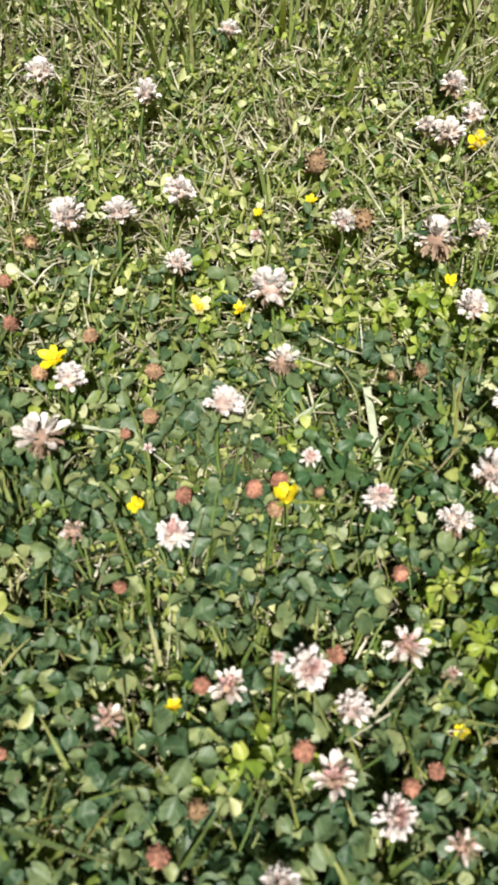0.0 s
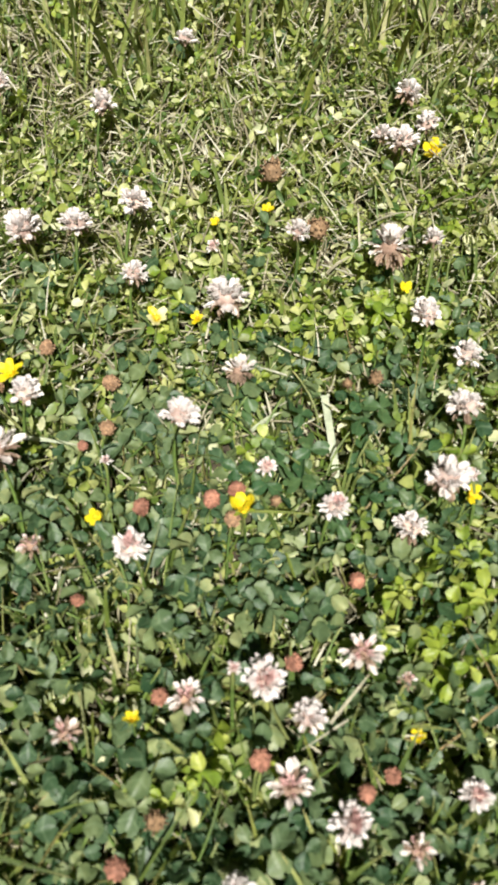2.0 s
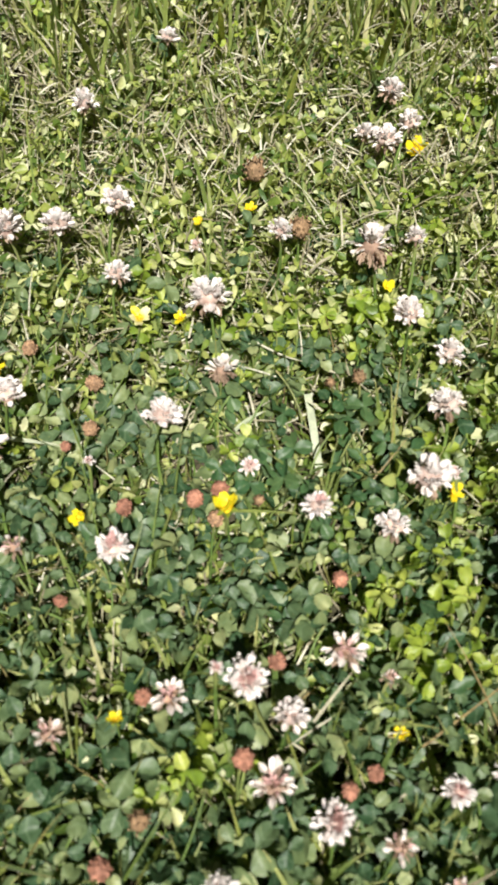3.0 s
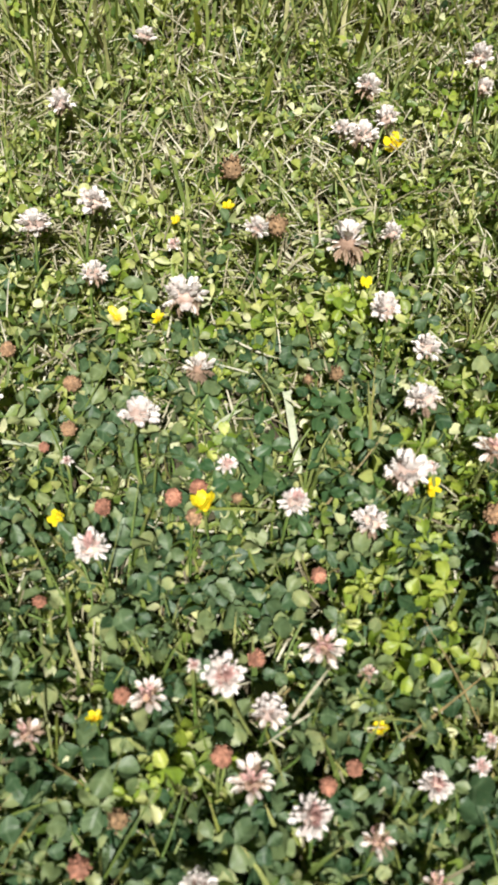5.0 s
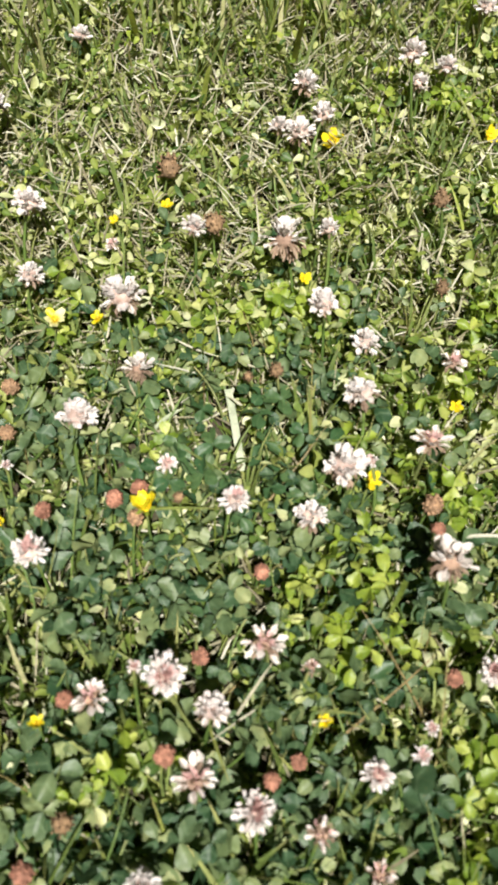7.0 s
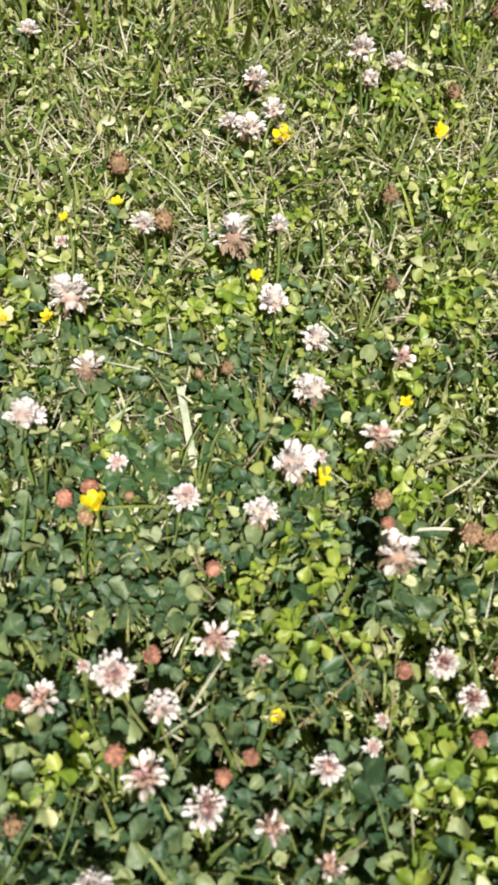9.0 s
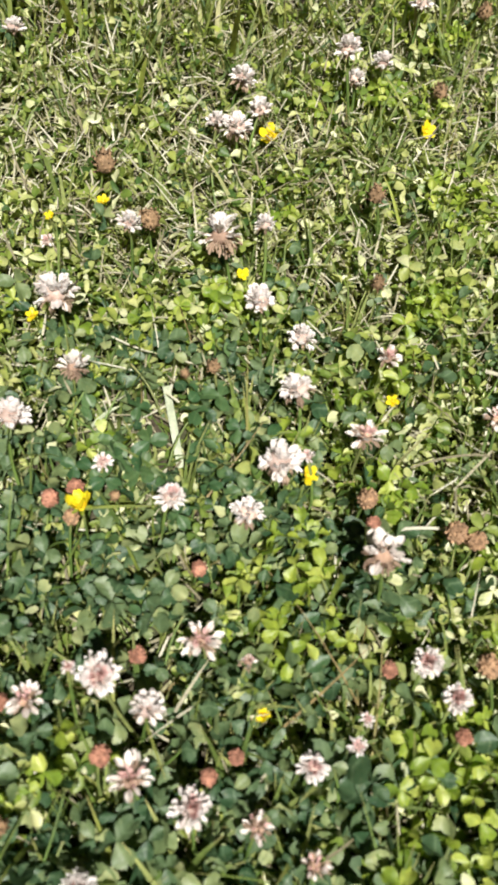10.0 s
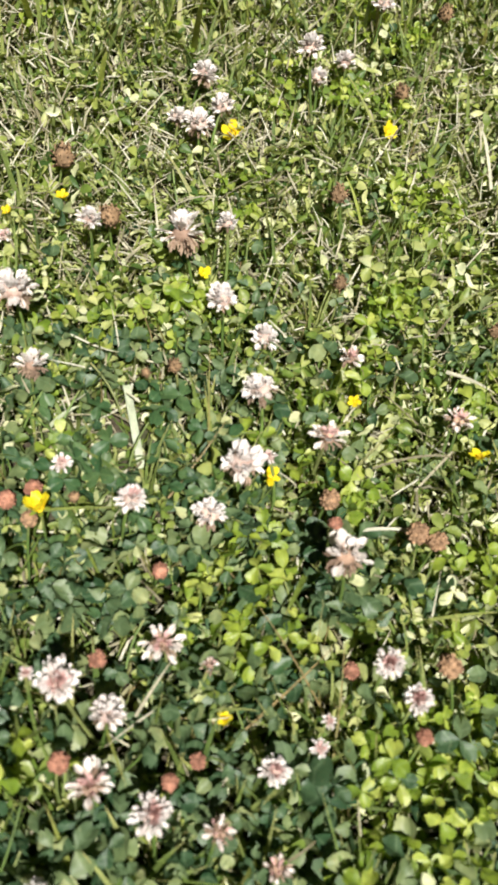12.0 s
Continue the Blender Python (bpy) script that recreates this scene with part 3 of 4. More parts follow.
seed_head(0.3419, 0.5348, 0.050, 0.0149, "brown")
buttercup(0.1630, 0.4375, 0.026, 0.0190, "open")
buttercup(-0.1108, 0.2438, 0.050, 0.0162, "side")
buttercup(-0.0290, 0.2830, 0.045, 0.0145, "faded")
buttercup(-0.0048, 0.2901, 0.035, 0.0091, "open")
buttercup(0.0071, 0.3669, 0.035, 0.0082, "open")
buttercup(0.0417, 0.3767, 0.035, 0.0098, "open")
buttercup(0.1265, 0.3118, 0.035, 0.0099, "open")
buttercup(-0.0610, 0.1630, 0.030, 0.0119, "open")
buttercup(0.0209, 0.1587, 0.045, 0.0182, "side")
buttercup(-0.0351, 0.0537, 0.040, 0.0092, "side")
buttercup(0.1069, 0.0450, 0.020, 0.0090, "open")
buttercup(0.2779, 0.4340, 0.030, 0.0149, "open")
buttercup(0.2080, 0.2158, 0.030, 0.0089, "open")
buttercup(0.2725, 0.1678, 0.040, 0.0119, "side")
buttercup(0.1459, 0.1678, 0.040, 0.0127, "open")

# ---- single long blades ----
def long_blade(a_, b_, wide, arch, material, label, name="grass_blade", tip=0.0, room=0.004):
    """One blade from a to b, arched, gutter-shaped, blunt or drawn out to a tip."""
    foot, head = Vector(a_), Vector(b_)
    side = (head - foot).cross(Vector((0, 0, 1))).normalized()
    v, u, rows = [], [], 12
    for r in range(rows):
        s = r / (rows - 1)
        p = foot.lerp(head, s) + Vector((0, 0, 4 * arch * s * (1 - s)))
        half = 0.5 * wide * ((1 - s ** 3) if tip else 1.0) + 0.0001
        for c in range(5):
            k = c / 2 - 1
            w = side * (k * half) + Vector((0, 0, 0.3 * half * k * k))
            v.append(p + w - foot)
            u.append((c / 4, s * (1.0 if tip else 0.75)))
    ob = tagged(new(name, mesh(name, v, grid_quads(rows, 5), u, [material])), label, "grass blade", "single blades in the lawn")
    ob.location = foot
    for i in range(6):
        p = foot.lerp(head, (i + 0.5) / 6)
        HEADS.append((p.x, p.y, p.z + arch, room))


long_blade((0.0765, 0.1905, 0.014), (0.0722, 0.2432, 0.020), 0.0044, .002, M_PALE, "pale bleached grass blade lying over clover", tip=0, room=0.010)
long_blade((0.0268, 0.2152, 0.028), (0.0448, 0.2213, 0.040), 0.0026, .003, M_PALE, "pale bleached grass blade lying over clover", tip=1)
long_blade((0.0353, 0.2200, 0.026), (0.0396, 0.2206, 0.036), 0.0029, .002, M_PALE, "pale bleached grass blade lying over clover", tip=1)
long_blade((-0.1239, 0.2125, 0.030), (-0.0688, 0.2039, 0.034), 0.0029, .004, M_PALE, "pale bleached grass blade lying over clover", tip=1)
long_blade((0.0786, 0.3282, 0.030), (0.0937, 0.3336, 0.040), 0.0022, .002, M_STRAW_ONE, "dry tan straw lying over the leaves", "straw", tip=1)
long_blade((0.1187, 0.3187, 0.050), (0.1303, 0.3192, 0.030), 0.0017, .002, M_STRAW_ONE, "dry tan straw lying over the leaves", "straw", tip=1)
long_blade((-0.0798, 0.3876, 0.030), (-0.0739, 0.3854, 0.060), 0.0028, 0, M_FRESH, "long fresh yellow-green grass blade", tip=1)
long_blade((-0.0670, 0.5121, 0.030), (-0.0754, 0.4887, 0.100), 0.0044, .004, M_FRESH, "long fresh yellow-green grass blade", tip=1)
long_blade((0.0263, 0.5499, 0.030), (0.0238, 0.5033, 0.090), 0.0045, .004, M_FRESH, "long fresh yellow-green grass blade", tip=1)
long_blade((0.0998, 0.5325, 0.050), (0.1148, 0.5323, 0.070), 0.0024, .003, M_STRAW_ONE, "dry tan straw lying over the leaves", "straw", tip=1)
long_blade((0.0721, 0.4768, 0.030), (0.0787, 0.4806, 0.060), 0.0060, .004, M_FRESH, "long fresh yellow-green grass blade", tip=1)
long_blade((0.1442, 0.5187, 0.030), (0.1434, 0.4921, 0.090), 0.0045, .004, M_FRESH, "long fresh yellow-green grass blade", tip=1)
long_blade((-0.1756, 0.4452, 0.030), (-0.1342, 0.4345, 0.040), 0.0024, .003, M_STRAW_ONE, "dry tan straw lying over the leaves", "straw", tip=1)
long_blade((-0.0957, 0.2635, 0.030), (-0.1017, 0.2292, 0.035), 0.0012, .003, M_STRAW_ONE, "dry tan straw lying over the leaves", "straw", tip=1)
long_blade((-0.0507, 0.1012, 0.030), (-0.0504, 0.1192, 0.050), 0.0022, .003, M_BLADE, "long green grass blade among clover", tip=1)
long_blade((-0.0436, 0.0754, 0.030), (-0.0491, 0.0963, 0.050), 0.0021, .003, M_BLADE, "long green grass blade among clover", tip=1)
long_blade((-0.1105, 0.0023, 0.045), (-0.0597, -0.0124, 0.040), 0.0022, .004, M_BLADE, "long green grass blade among clover", tip=1)
long_blade((-0.0303, -0.0149, 0.030), (-0.0034, 0.0218, 0.050), 0.0013, .004, M_BLADE, "long green grass blade among clover", tip=1)
long_blade((-0.1213, 0.0708, 0.040), (-0.1054, 0.0852, 0.050), 0.0014, .003, M_BLADE, "long green grass blade among clover", tip=1)
long_blade((0.0614, 0.0510, 0.030), (0.0803, 0.0718, 0.050), 0.0015, .004, M_STRAW_ONE, "dry tan straw lying over the leaves", "straw", tip=1)
long_blade((0.0421, 0.0632, 0.020), (0.0546, 0.0197, 0.045), 0.0015, .004, M_BLADE, "long green grass blade among clover", tip=1)
long_blade((-0.0582, 0.0604, 0.020), (-0.0526, 0.0346, 0.040), 0.0012, 0, M_BLADE, "long green grass blade among clover", tip=1)
long_blade((0.0147, 0.1598, 0.040), (0.0615, 0.1612, 0.030), 0.0017, .003, M_BLADE, "long green grass blade among clover", tip=1)
long_blade((0.1922, 0.1313, 0.040), (0.2185, 0.1286, 0.040), 0.0017, .003, M_STRAW_ONE, "dry tan straw lying over the leaves", "straw", tip=0)
long_blade((0.2299, 0.1528, 0.036), (0.2546, 0.1715, 0.045), 0.0012, .002, M_STRAW_ONE, "dry tan straw lying over the leaves", "straw", tip=0)
long_blade((0.2064, 0.1674, 0.040), (0.2530, 0.1681, 0.045), 0.0012, .008, M_STRAW_ONE, "dry tan straw lying over the leaves", "straw", tip=0)
long_blade((0.2190, 0.0791, 0.035), (0.2580, 0.0780, 0.040), 0.0017, .004, M_BLADE, "long green grass blade among clover", tip=1)
long_blade((0.1586, 0.1121, 0.030), (0.1422, 0.0900, 0.040), 0.0030, .003, M_BLADE, "long green grass blade among clover", tip=1)
long_blade((0.3430, 0.3759, 0.030), (0.3392, 0.4232, 0.050), 0.0024, .003, M_STRAW_ONE, "dry tan straw lying over the leaves", "straw", tip=1)
long_blade((0.2400, 0.3495, 0.030), (0.2293, 0.3762, 0.050), 0.0021, .003, M_FRESH, "long fresh yellow-green grass blade", tip=1)
long_blade((0.2098, 0.5372, 0.030), (0.2023, 0.5349, 0.060), 0.0037, .003, M_PALE, "pale bleached grass blade lying over clover", tip=1)
long_blade((0.2663, 0.2263, 0.040), (0.2977, 0.2107, 0.035), 0.0025, .003, M_STRAW_ONE, "dry tan straw lying over the leaves", "straw", tip=1)
long_blade((0.2701, 0.2568, 0.030), (0.2779, 0.2636, 0.045), 0.0017, .003, M_STRAW_ONE, "dry tan straw lying over the leaves", "straw", tip=1)
long_blade((0.1639, -0.0049, 0.040), (0.1884, -0.0110, 0.030), 0.0015, .003, M_BLADE, "long green grass blade among clover", tip=1)
long_blade((0.1251, -0.0237, 0.030), (0.1396, -0.0160, 0.040), 0.0013, .003, M_STRAW_ONE, "dry tan straw lying over the leaves", "straw", tip=1)


# ---- leaves and grass ----
RND = np.random.default_rng(11)
HEAD_ARRAY = np.array(HEADS)


def soft_step(low, high, x):
    t = np.clip((x - low) / (high - low), 0, 1)
    return t * t * (3 - 2 * t)


def drift(x, y, scale, seed):
    """Smooth patchiness between about -1 and 1 over the lawn."""
    return np.array([noise.noise((a_ * scale, b_ * scale, seed)) for a_, b_ in zip(x, y)]) * 1.6


def lush(x, y):
    """How far the large dark clover rules: in the front of the lawn, less to the right and beyond."""
    wob = 0.07 * drift(x, y, 9.0, 4.0)
    front = 1 - soft_step(0.17, 0.36, y + wob)
    right = soft_step(0.12, 0.20, x + wob) * soft_step(-0.03, 0.07, y)
    return np.clip(front * (1 - 0.76 * right), 0, 1)


def limy(x, y):
    """Patches of large yellow-green clover."""
    one = np.exp(-(((x - 0.118) / 0.026) ** 2 + ((y - 0.095) / 0.03) ** 2)) * 0.8
    two = np.exp(-(((x - 0.205) / 0.045) ** 2 + ((y + 0.005) / 0.035) ** 2)) * 0.6
    three = np.exp(-(((x - 0.0) / 0.03) ** 2 + ((y - 0.03) / 0.02) ** 2)) * 0.5
    far = 0.34 * soft_step(0.1, 0.7, drift(x, y, 16.0, 9.0)) * soft_step(0.14, 0.26, y + 0.6 * np.clip(x - 0.1, 0, 0.2)) * (1 + 2.4 * soft_step(0.12, 0.24, x - 0.2 * (y - 0.2)))
    return np.clip(one + two + three + 1.25 * far, 0, 1)


def hollow(x, y):
    """Thin spots at the far edge, where soil and dead grass show."""
    spots = ((-0.125, 0.528, 0.05, 0.022), (-0.175, 0.55, 0.035, 0.03), (-0.149, 0.478, 0.018, 0.016), (0.22, 0.62, 0.09, 0.055), (0.088, 0.515, 0.016, 0.014), (0.116, 0.484, 0.018, 0.014), (0.02, 0.56, 0.03, 0.02))
    return np.clip(1.15 * sum(np.exp(-(((x - a_) / c_) ** 2 + ((y - b_) / d_) ** 2)) for a_, b_, c_, d_ in spots), 0, 0.97)


def scatter(count, x0, x1, y0, y1, weight, rng):
    x, y = rng.uniform(x0, x1, count), rng.uniform(y0, y1, count)
    keep = rng.uniform(0, 1, count) < weight(x, y)
    # thinner towards the rim of the stretch
    keep &= np.minimum(np.minimum(x - x0, x1 - x), np.minimum(y - y0, y1 - y)) > 0.04 * rng.uniform(0, 1, count) ** 2
    return x[keep], y[keep]


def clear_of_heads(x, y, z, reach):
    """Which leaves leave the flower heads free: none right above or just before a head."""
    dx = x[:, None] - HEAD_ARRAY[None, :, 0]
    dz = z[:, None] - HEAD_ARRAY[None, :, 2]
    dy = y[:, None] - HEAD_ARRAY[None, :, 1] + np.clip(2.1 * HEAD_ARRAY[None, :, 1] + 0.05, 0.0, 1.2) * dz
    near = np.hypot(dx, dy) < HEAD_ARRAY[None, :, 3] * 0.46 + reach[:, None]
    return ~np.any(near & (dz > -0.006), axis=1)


def heights_at(x, y):
    return np.array([ground_height(a_, b_) for a_, b_ in zip(x, y)])


def stalks(x, y, z, thick, rng):
    """Thin bowed stalks from the ground up to each leaf, joined."""
    rows, sides = 4, 3
    n = len(x)
    fx, fy = x + rng.normal(0, 0.010, n), y - RISE * z + rng.normal(0, 0.010, n)
    s = np.linspace(0, 1, rows)
    bow = rng.normal(0, 0.004, (n, 2))
    px = fx[:, None] + (x - fx)[:, None] * s + bow[:, :1] * 4 * s * (1 - s)
    py = fy[:, None] + (y - fy)[:, None] * s + bow[:, 1:] * 4 * s * (1 - s)
    pz = (z[:, None] + 0.001) * s ** 0.85 - 0.001
    w = np.linspace(0, 2 * np.pi, sides, endpoint=False)
    v = np.stack([px[:, :, None] + thick * np.cos(w), py[:, :, None] + thick * np.sin(w), np.broadcast_to(pz[:, :, None], (n, rows, sides))], -1)
    q = grid_quads(rows, sides, True)
    quads = (q[None] + (np.arange(n) * rows * sides)[:, None, None]).reshape(-1, 4)
    u = np.tile(np.array([(k / sides, r / (rows - 1) * 0.7) for r in range(rows) for k in range(sides)]), (n, 1))
    return v.reshape(-1, 3), quads, u


def foliage(name, x, y, z, sizes, tilt, templates, material, label, category, rng, stalked=1.0):
    """A mat of trefoil leaves on stalks, joined into one mesh."""
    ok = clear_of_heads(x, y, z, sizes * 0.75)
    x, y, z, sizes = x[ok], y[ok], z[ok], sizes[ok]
    which = rng.integers(0, len(templates), len(x))
    pieces, slots = [], []
    for k, tpl in enumerate(templates):
        i = np.nonzero(which == k)[0]
        turns = spin(-0.28, 0.0, 0.0) @ spin(rng.normal(0, tilt, len(i)), rng.normal(0, tilt, len(i)), rng.uniform(0, 6.283, len(i))) * sizes[i][:, None, None]
        pieces.append(many(joined(tpl), turns, np.stack([x[i], y[i], z[i]], 1)))
        slots.append(np.zeros(len(pieces[-1][1]), int))
    if stalked:
        some = rng.uniform(0, 1, len(x)) < stalked
        pieces.append(stalks(x[some], y[some], z[some], 0.00055, rng))
        slots.append(np.ones(len(pieces[-1][1]), int))
    v, q, u = joined(pieces)
    tagged(new(name, mesh(name, v, q, u, [material, M_STALK], np.concatenate(slots))), label, category, kind="stuff")


ROUND = [trefoil(1.0, 2.0, 0.1, i, slim=(0.62, 0.98), fold=0.15 + 0.11 * i, curl=0.05 + 0.07 * (i % 4), notch=0.10 + 0.07 * (i % 3), blunt=0.66 + 0.03 * (i % 4), wave=0.07) for i in range(9)]
CUPPED = [trefoil(1.0, 2.0, -0.2, 20 + i, slim=(0.30, 0.72), fold=0.2 + 0.15 * i, curl=0.05 + 0.08 * (i % 3), notch=0.0, rows=5, cols=3, blunt=0.66) for i in range(6)]


def blades(x, y, long, wide, lean, bend, face, rng, base=None, rows=7, rise=RISE):
    """Grass blades, joined: each rises from (x, y), leans and bends over towards face."""
    n = len(x)
    s = np.linspace(0, 1, rows)
    ang = lean[:, None] + bend[:, None] * s ** 1.3
    step = long[:, None] / (rows - 1)
    out = np.concatenate([np.zeros((n, 1)), np.cumsum(np.sin(ang[:, :-1]) * step, 1)], 1)
    up = np.concatenate([np.zeros((n, 1)), np.cumsum(np.cos(ang[:, :-1]) * step, 1)], 1) + (heights_at(x, y) if base is None else base)[:, None]
    up = np.maximum(up, 0.002)
    sway = rng.normal(0, 0.05, (n, 1)) * long[:, None] * s ** 2
    cx = x[:, None] + out * np.sin(face)[:, None] + sway * np.cos(face)[:, None]
    cy = y[:, None] + out * np.cos(face)[:, None] - sway * np.sin(face)[:, None] + rise * (up - up[:, :1])
    half = 0.5 * wide[:, None] * (0.65 + 0.35 * np.minimum(1, s / 0.2)) * (1 - s ** 3) + 0.00012
    twist = face[:, None] + rng.normal(0, 0.5, (n, 1)) * s
    v = np.empty((n, rows, 3, 3))
    for c, k in enumerate((-1, 0, 1)):
        v[:, :, c, 0] = cx + k * half * np.cos(twist)
        v[:, :, c, 1] = cy - k * half * np.sin(twist)
        v[:, :, c, 2] = up + (0.35 * half if k else 0)
    q = grid_quads(rows, 3)
    quads = (q[None] + (np.arange(n) * rows * 3)[:, None, None]).reshape(-1, 4)
    u = np.tile(np.array([(c / 2, r / (rows - 1)) for r in range(rows) for c in range(3)]), (n, 1))
    return v.reshape(-1, 3), quads, u


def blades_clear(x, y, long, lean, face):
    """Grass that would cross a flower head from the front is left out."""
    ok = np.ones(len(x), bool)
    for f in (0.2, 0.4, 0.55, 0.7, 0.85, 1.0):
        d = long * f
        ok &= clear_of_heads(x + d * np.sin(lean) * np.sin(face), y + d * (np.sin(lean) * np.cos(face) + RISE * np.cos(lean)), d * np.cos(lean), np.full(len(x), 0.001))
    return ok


def grass(name, x, y, long, wide, lean, bend, material, label, category, rng, base=None, rows=5, rise=RISE):
    face = rng.uniform(0, 6.283, len(x))
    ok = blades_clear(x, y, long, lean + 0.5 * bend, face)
    pick = [a_[ok] for a_ in (x, y, long, wide, lean, bend, face)]
    v, q, u = blades(*pick, rng, None if base is None else base[ok], rows, rise)
    tagged(new(name, mesh(name, v, q, u, [material])), label, category, kind="stuff")


# the mat of small pale leaves, thickest beyond the clover
x, y = scatter(21000, -0.32, 0.52, -0.16, 0.74, lambda a_, b_: (0.95 - (0.66 + 0.16 * soft_step(0.0, 0.1, 0.06 - a_)) * lush(a_, b_)) * (1 - 0.3 * soft_step(0.40, 0.52, b_)) * np.maximum(0.62 + 0.6 * soft_step(-0.5, 0.5, drift(a_, b_, 24.0, 5.0)), soft_step(0.12, 0.2, a_)) * (1 - hollow(a_, b_)), RND)
z = 0.003 + 0.036 * RND.beta(1.3, 1.5, len(x)) + 0.006 * drift(x, y, 14.0, 7.0)
foliage("small_clover_mat", x, y, np.maximum(z, 0.004), (0.0076 - 0.0008 * soft_step(0.25, 0.45, y)) * np.minimum(1.45, np.exp(RND.normal(0, 0.32, len(x)))), 0.65, CUPPED, M_LIGHT_ALL,
        "mat of small yellow-green leaves between dry grass", "small leaves", RND, 0.35)
# the mat of large dark clover
x, y = scatter(7200, -0.32, 0.46, -0.16, 0.70, lambda a_, b_: 0.08 * (1 - hollow(a_, b_)) + 0.85 * lush(a_, b_) * (1 - 0.5 * limy(a_, b_)) * (1 - 0.28 * soft_step(0.0, 0.1, 0.07 - a_) * soft_step(-0.2, -0.1, -b_)), RND)
z = 0.008 + 0.032 * RND.beta(2.0, 1.5, len(x)) + 0.006 * drift(x, y, 12.0, 1.0)
size = 0.0084 * np.clip(np.exp(RND.normal(0, 0.27, len(x))), 0.55, 1.4) * (1.42 - 1.7 * np.clip(y, 0, 0.35))
foliage("clover_mat", x, y, np.maximum(z, 0.006), size, 0.8, ROUND, M_DARK_ALL,
        "dense mat of dark green clover leaves", "clover", RND)
x, y = scatter(16000, -0.22, 0.44, -0.15, 0.62, lambda a_, b_: 0.52 * limy(a_, b_), RND)
z = 0.018 + 0.026 * RND.beta(2.0, 1.4, len(x))
foliage("lime_clover_mat", x, y, z, (0.0076 - 0.0020 * soft_step(0.18, 0.4, y)) * np.clip(np.exp(RND.normal(0, 0.3, len(x))), 0.5, 1.3), 0.55, ROUND, M_LIME_ALL,
        "patches of bright yellow-green clover leaves", "clover", RND)

# low undergrowth that hides the soil
x, y = scatter(7000, -0.24, 0.44, -0.12, 0.60, lambda a_, b_: (1 - 0.3 * soft_step(0.36, 0.46, b_)) * (1 - 0.25 * lush(a_, b_)) * (1 - hollow(a_, b_)), RND)
foliage("undergrowth", x, y, RND.uniform(0.002, 0.018, len(x)), 0.0068 * np.minimum(1.4, np.exp(RND.normal(0, 0.3, len(x)))), 0.45, CUPPED, M_LIGHT_ALL,
        "low undergrowth of small leaves over soil", "undergrowth", RND, 0.0)

# tufts of short green grass between the leaves
cx, cy = scatter(1500, -0.30, 0.50, -0.14, 0.66, lambda a_, b_: (0.25 + 0.12 * soft_step(0.2, 0.3, b_)) * (1 - hollow(a_, b_)), RND)
of = RND.integers(0, len(cx), 7 * len(cx))
x, y = cx[of] + RND.normal(0, 0.003, len(of)), cy[of] + RND.normal(0, 0.003, len(of))
n = len(x)
grass("grass_tufts", x, y, RND.uniform(0.022, 0.052, n), RND.uniform(0.0014, 0.0034, n), RND.uniform(0.1, 0.8, n), RND.uniform(0.1, 1.2, n), M_TUFT,
      "short tufts of fresh green grass blades among clover", "grass", RND, base=RND.uniform(0.004, 0.012, n))
# fine green grass all through, long and upright at the far edge
x, y = scatter(15000, -0.32, 0.52, -0.18, 0.78, lambda a_, b_: (0.18 + 0.2 * soft_step(0.18, 0.4, b_) + 0.3 * soft_step(0.45, 0.55, b_)) * (1 - hollow(a_, b_)), RND)
n = len(x)
grass("fine_grass", x, y, RND.uniform(0.016, 0.046, n), RND.uniform(0.0008, 0.0024, n), RND.uniform(0.1, 1.1, n), RND.uniform(0.1, 1.4, n), M_GRASS,
      "fine green grass blades among clover", "grass", RND)
x, y = scatter(6800, -0.50, 0.75, 0.44, 1.0, lambda a_, b_: soft_step(0.47, 0.60, b_ + 0.05 * drift(a_, b_, 11.0, 3.0)) * (1 - 0.8 * hollow(a_, b_)), RND)
n = len(x)
grass("long_grass", x, y, RND.uniform(0.05, 0.12, n), RND.uniform(0.0016, 0.0034, n), RND.uniform(0.02, 0.5, n), RND.uniform(0.1, 0.9, n), M_GRASS,
      "long upright green grass at the lawn's far edge", "grass", RND, rows=7)
x, y = scatter(3000, -0.40, 0.55, -0.22, 0.60, lambda a_, b_: 0.2 + 0.3 * lush(a_, b_), RND)
n = len(x)
grass("thin_stems", x, y, RND.uniform(0.03, 0.075, n), RND.uniform(0.0007, 0.0013, n), RND.uniform(0.3, 1.35, n), RND.uniform(-0.5, 0.6, n), M_STALK,
      "thin pale green stems threading through clover", "stems", RND, base=RND.uniform(0.0, 0.022, n))
# dead straw, lying and leaning
x, y = scatter(28000, -0.32, 0.52, -0.18, 0.80, lambda a_, b_: (0.03 + 0.95 * np.maximum(soft_step(0.18, 0.42, b_), 0.25 * soft_step(0.13, 0.22, a_) * soft_step(0.0, 0.1, b_))) * (1.12 - 0.7 * soft_step(-0.5, 0.5, drift(a_, b_, 24.0, 5.0))) * (1 - 0.5 * hollow(a_, b_)), RND)
n = len(x)
grass("dry_straw", x, y, RND.uniform(0.010, 0.034, n), RND.uniform(0.0005, 0.0015, n), RND.uniform(0.7, 1.7, n), RND.uniform(-0.9, 1.2, n), M_STRAW,
      "dead straw lying through the lawn", "straw", RND, base=RND.uniform(0.002, 0.034, n), rise=0.0)
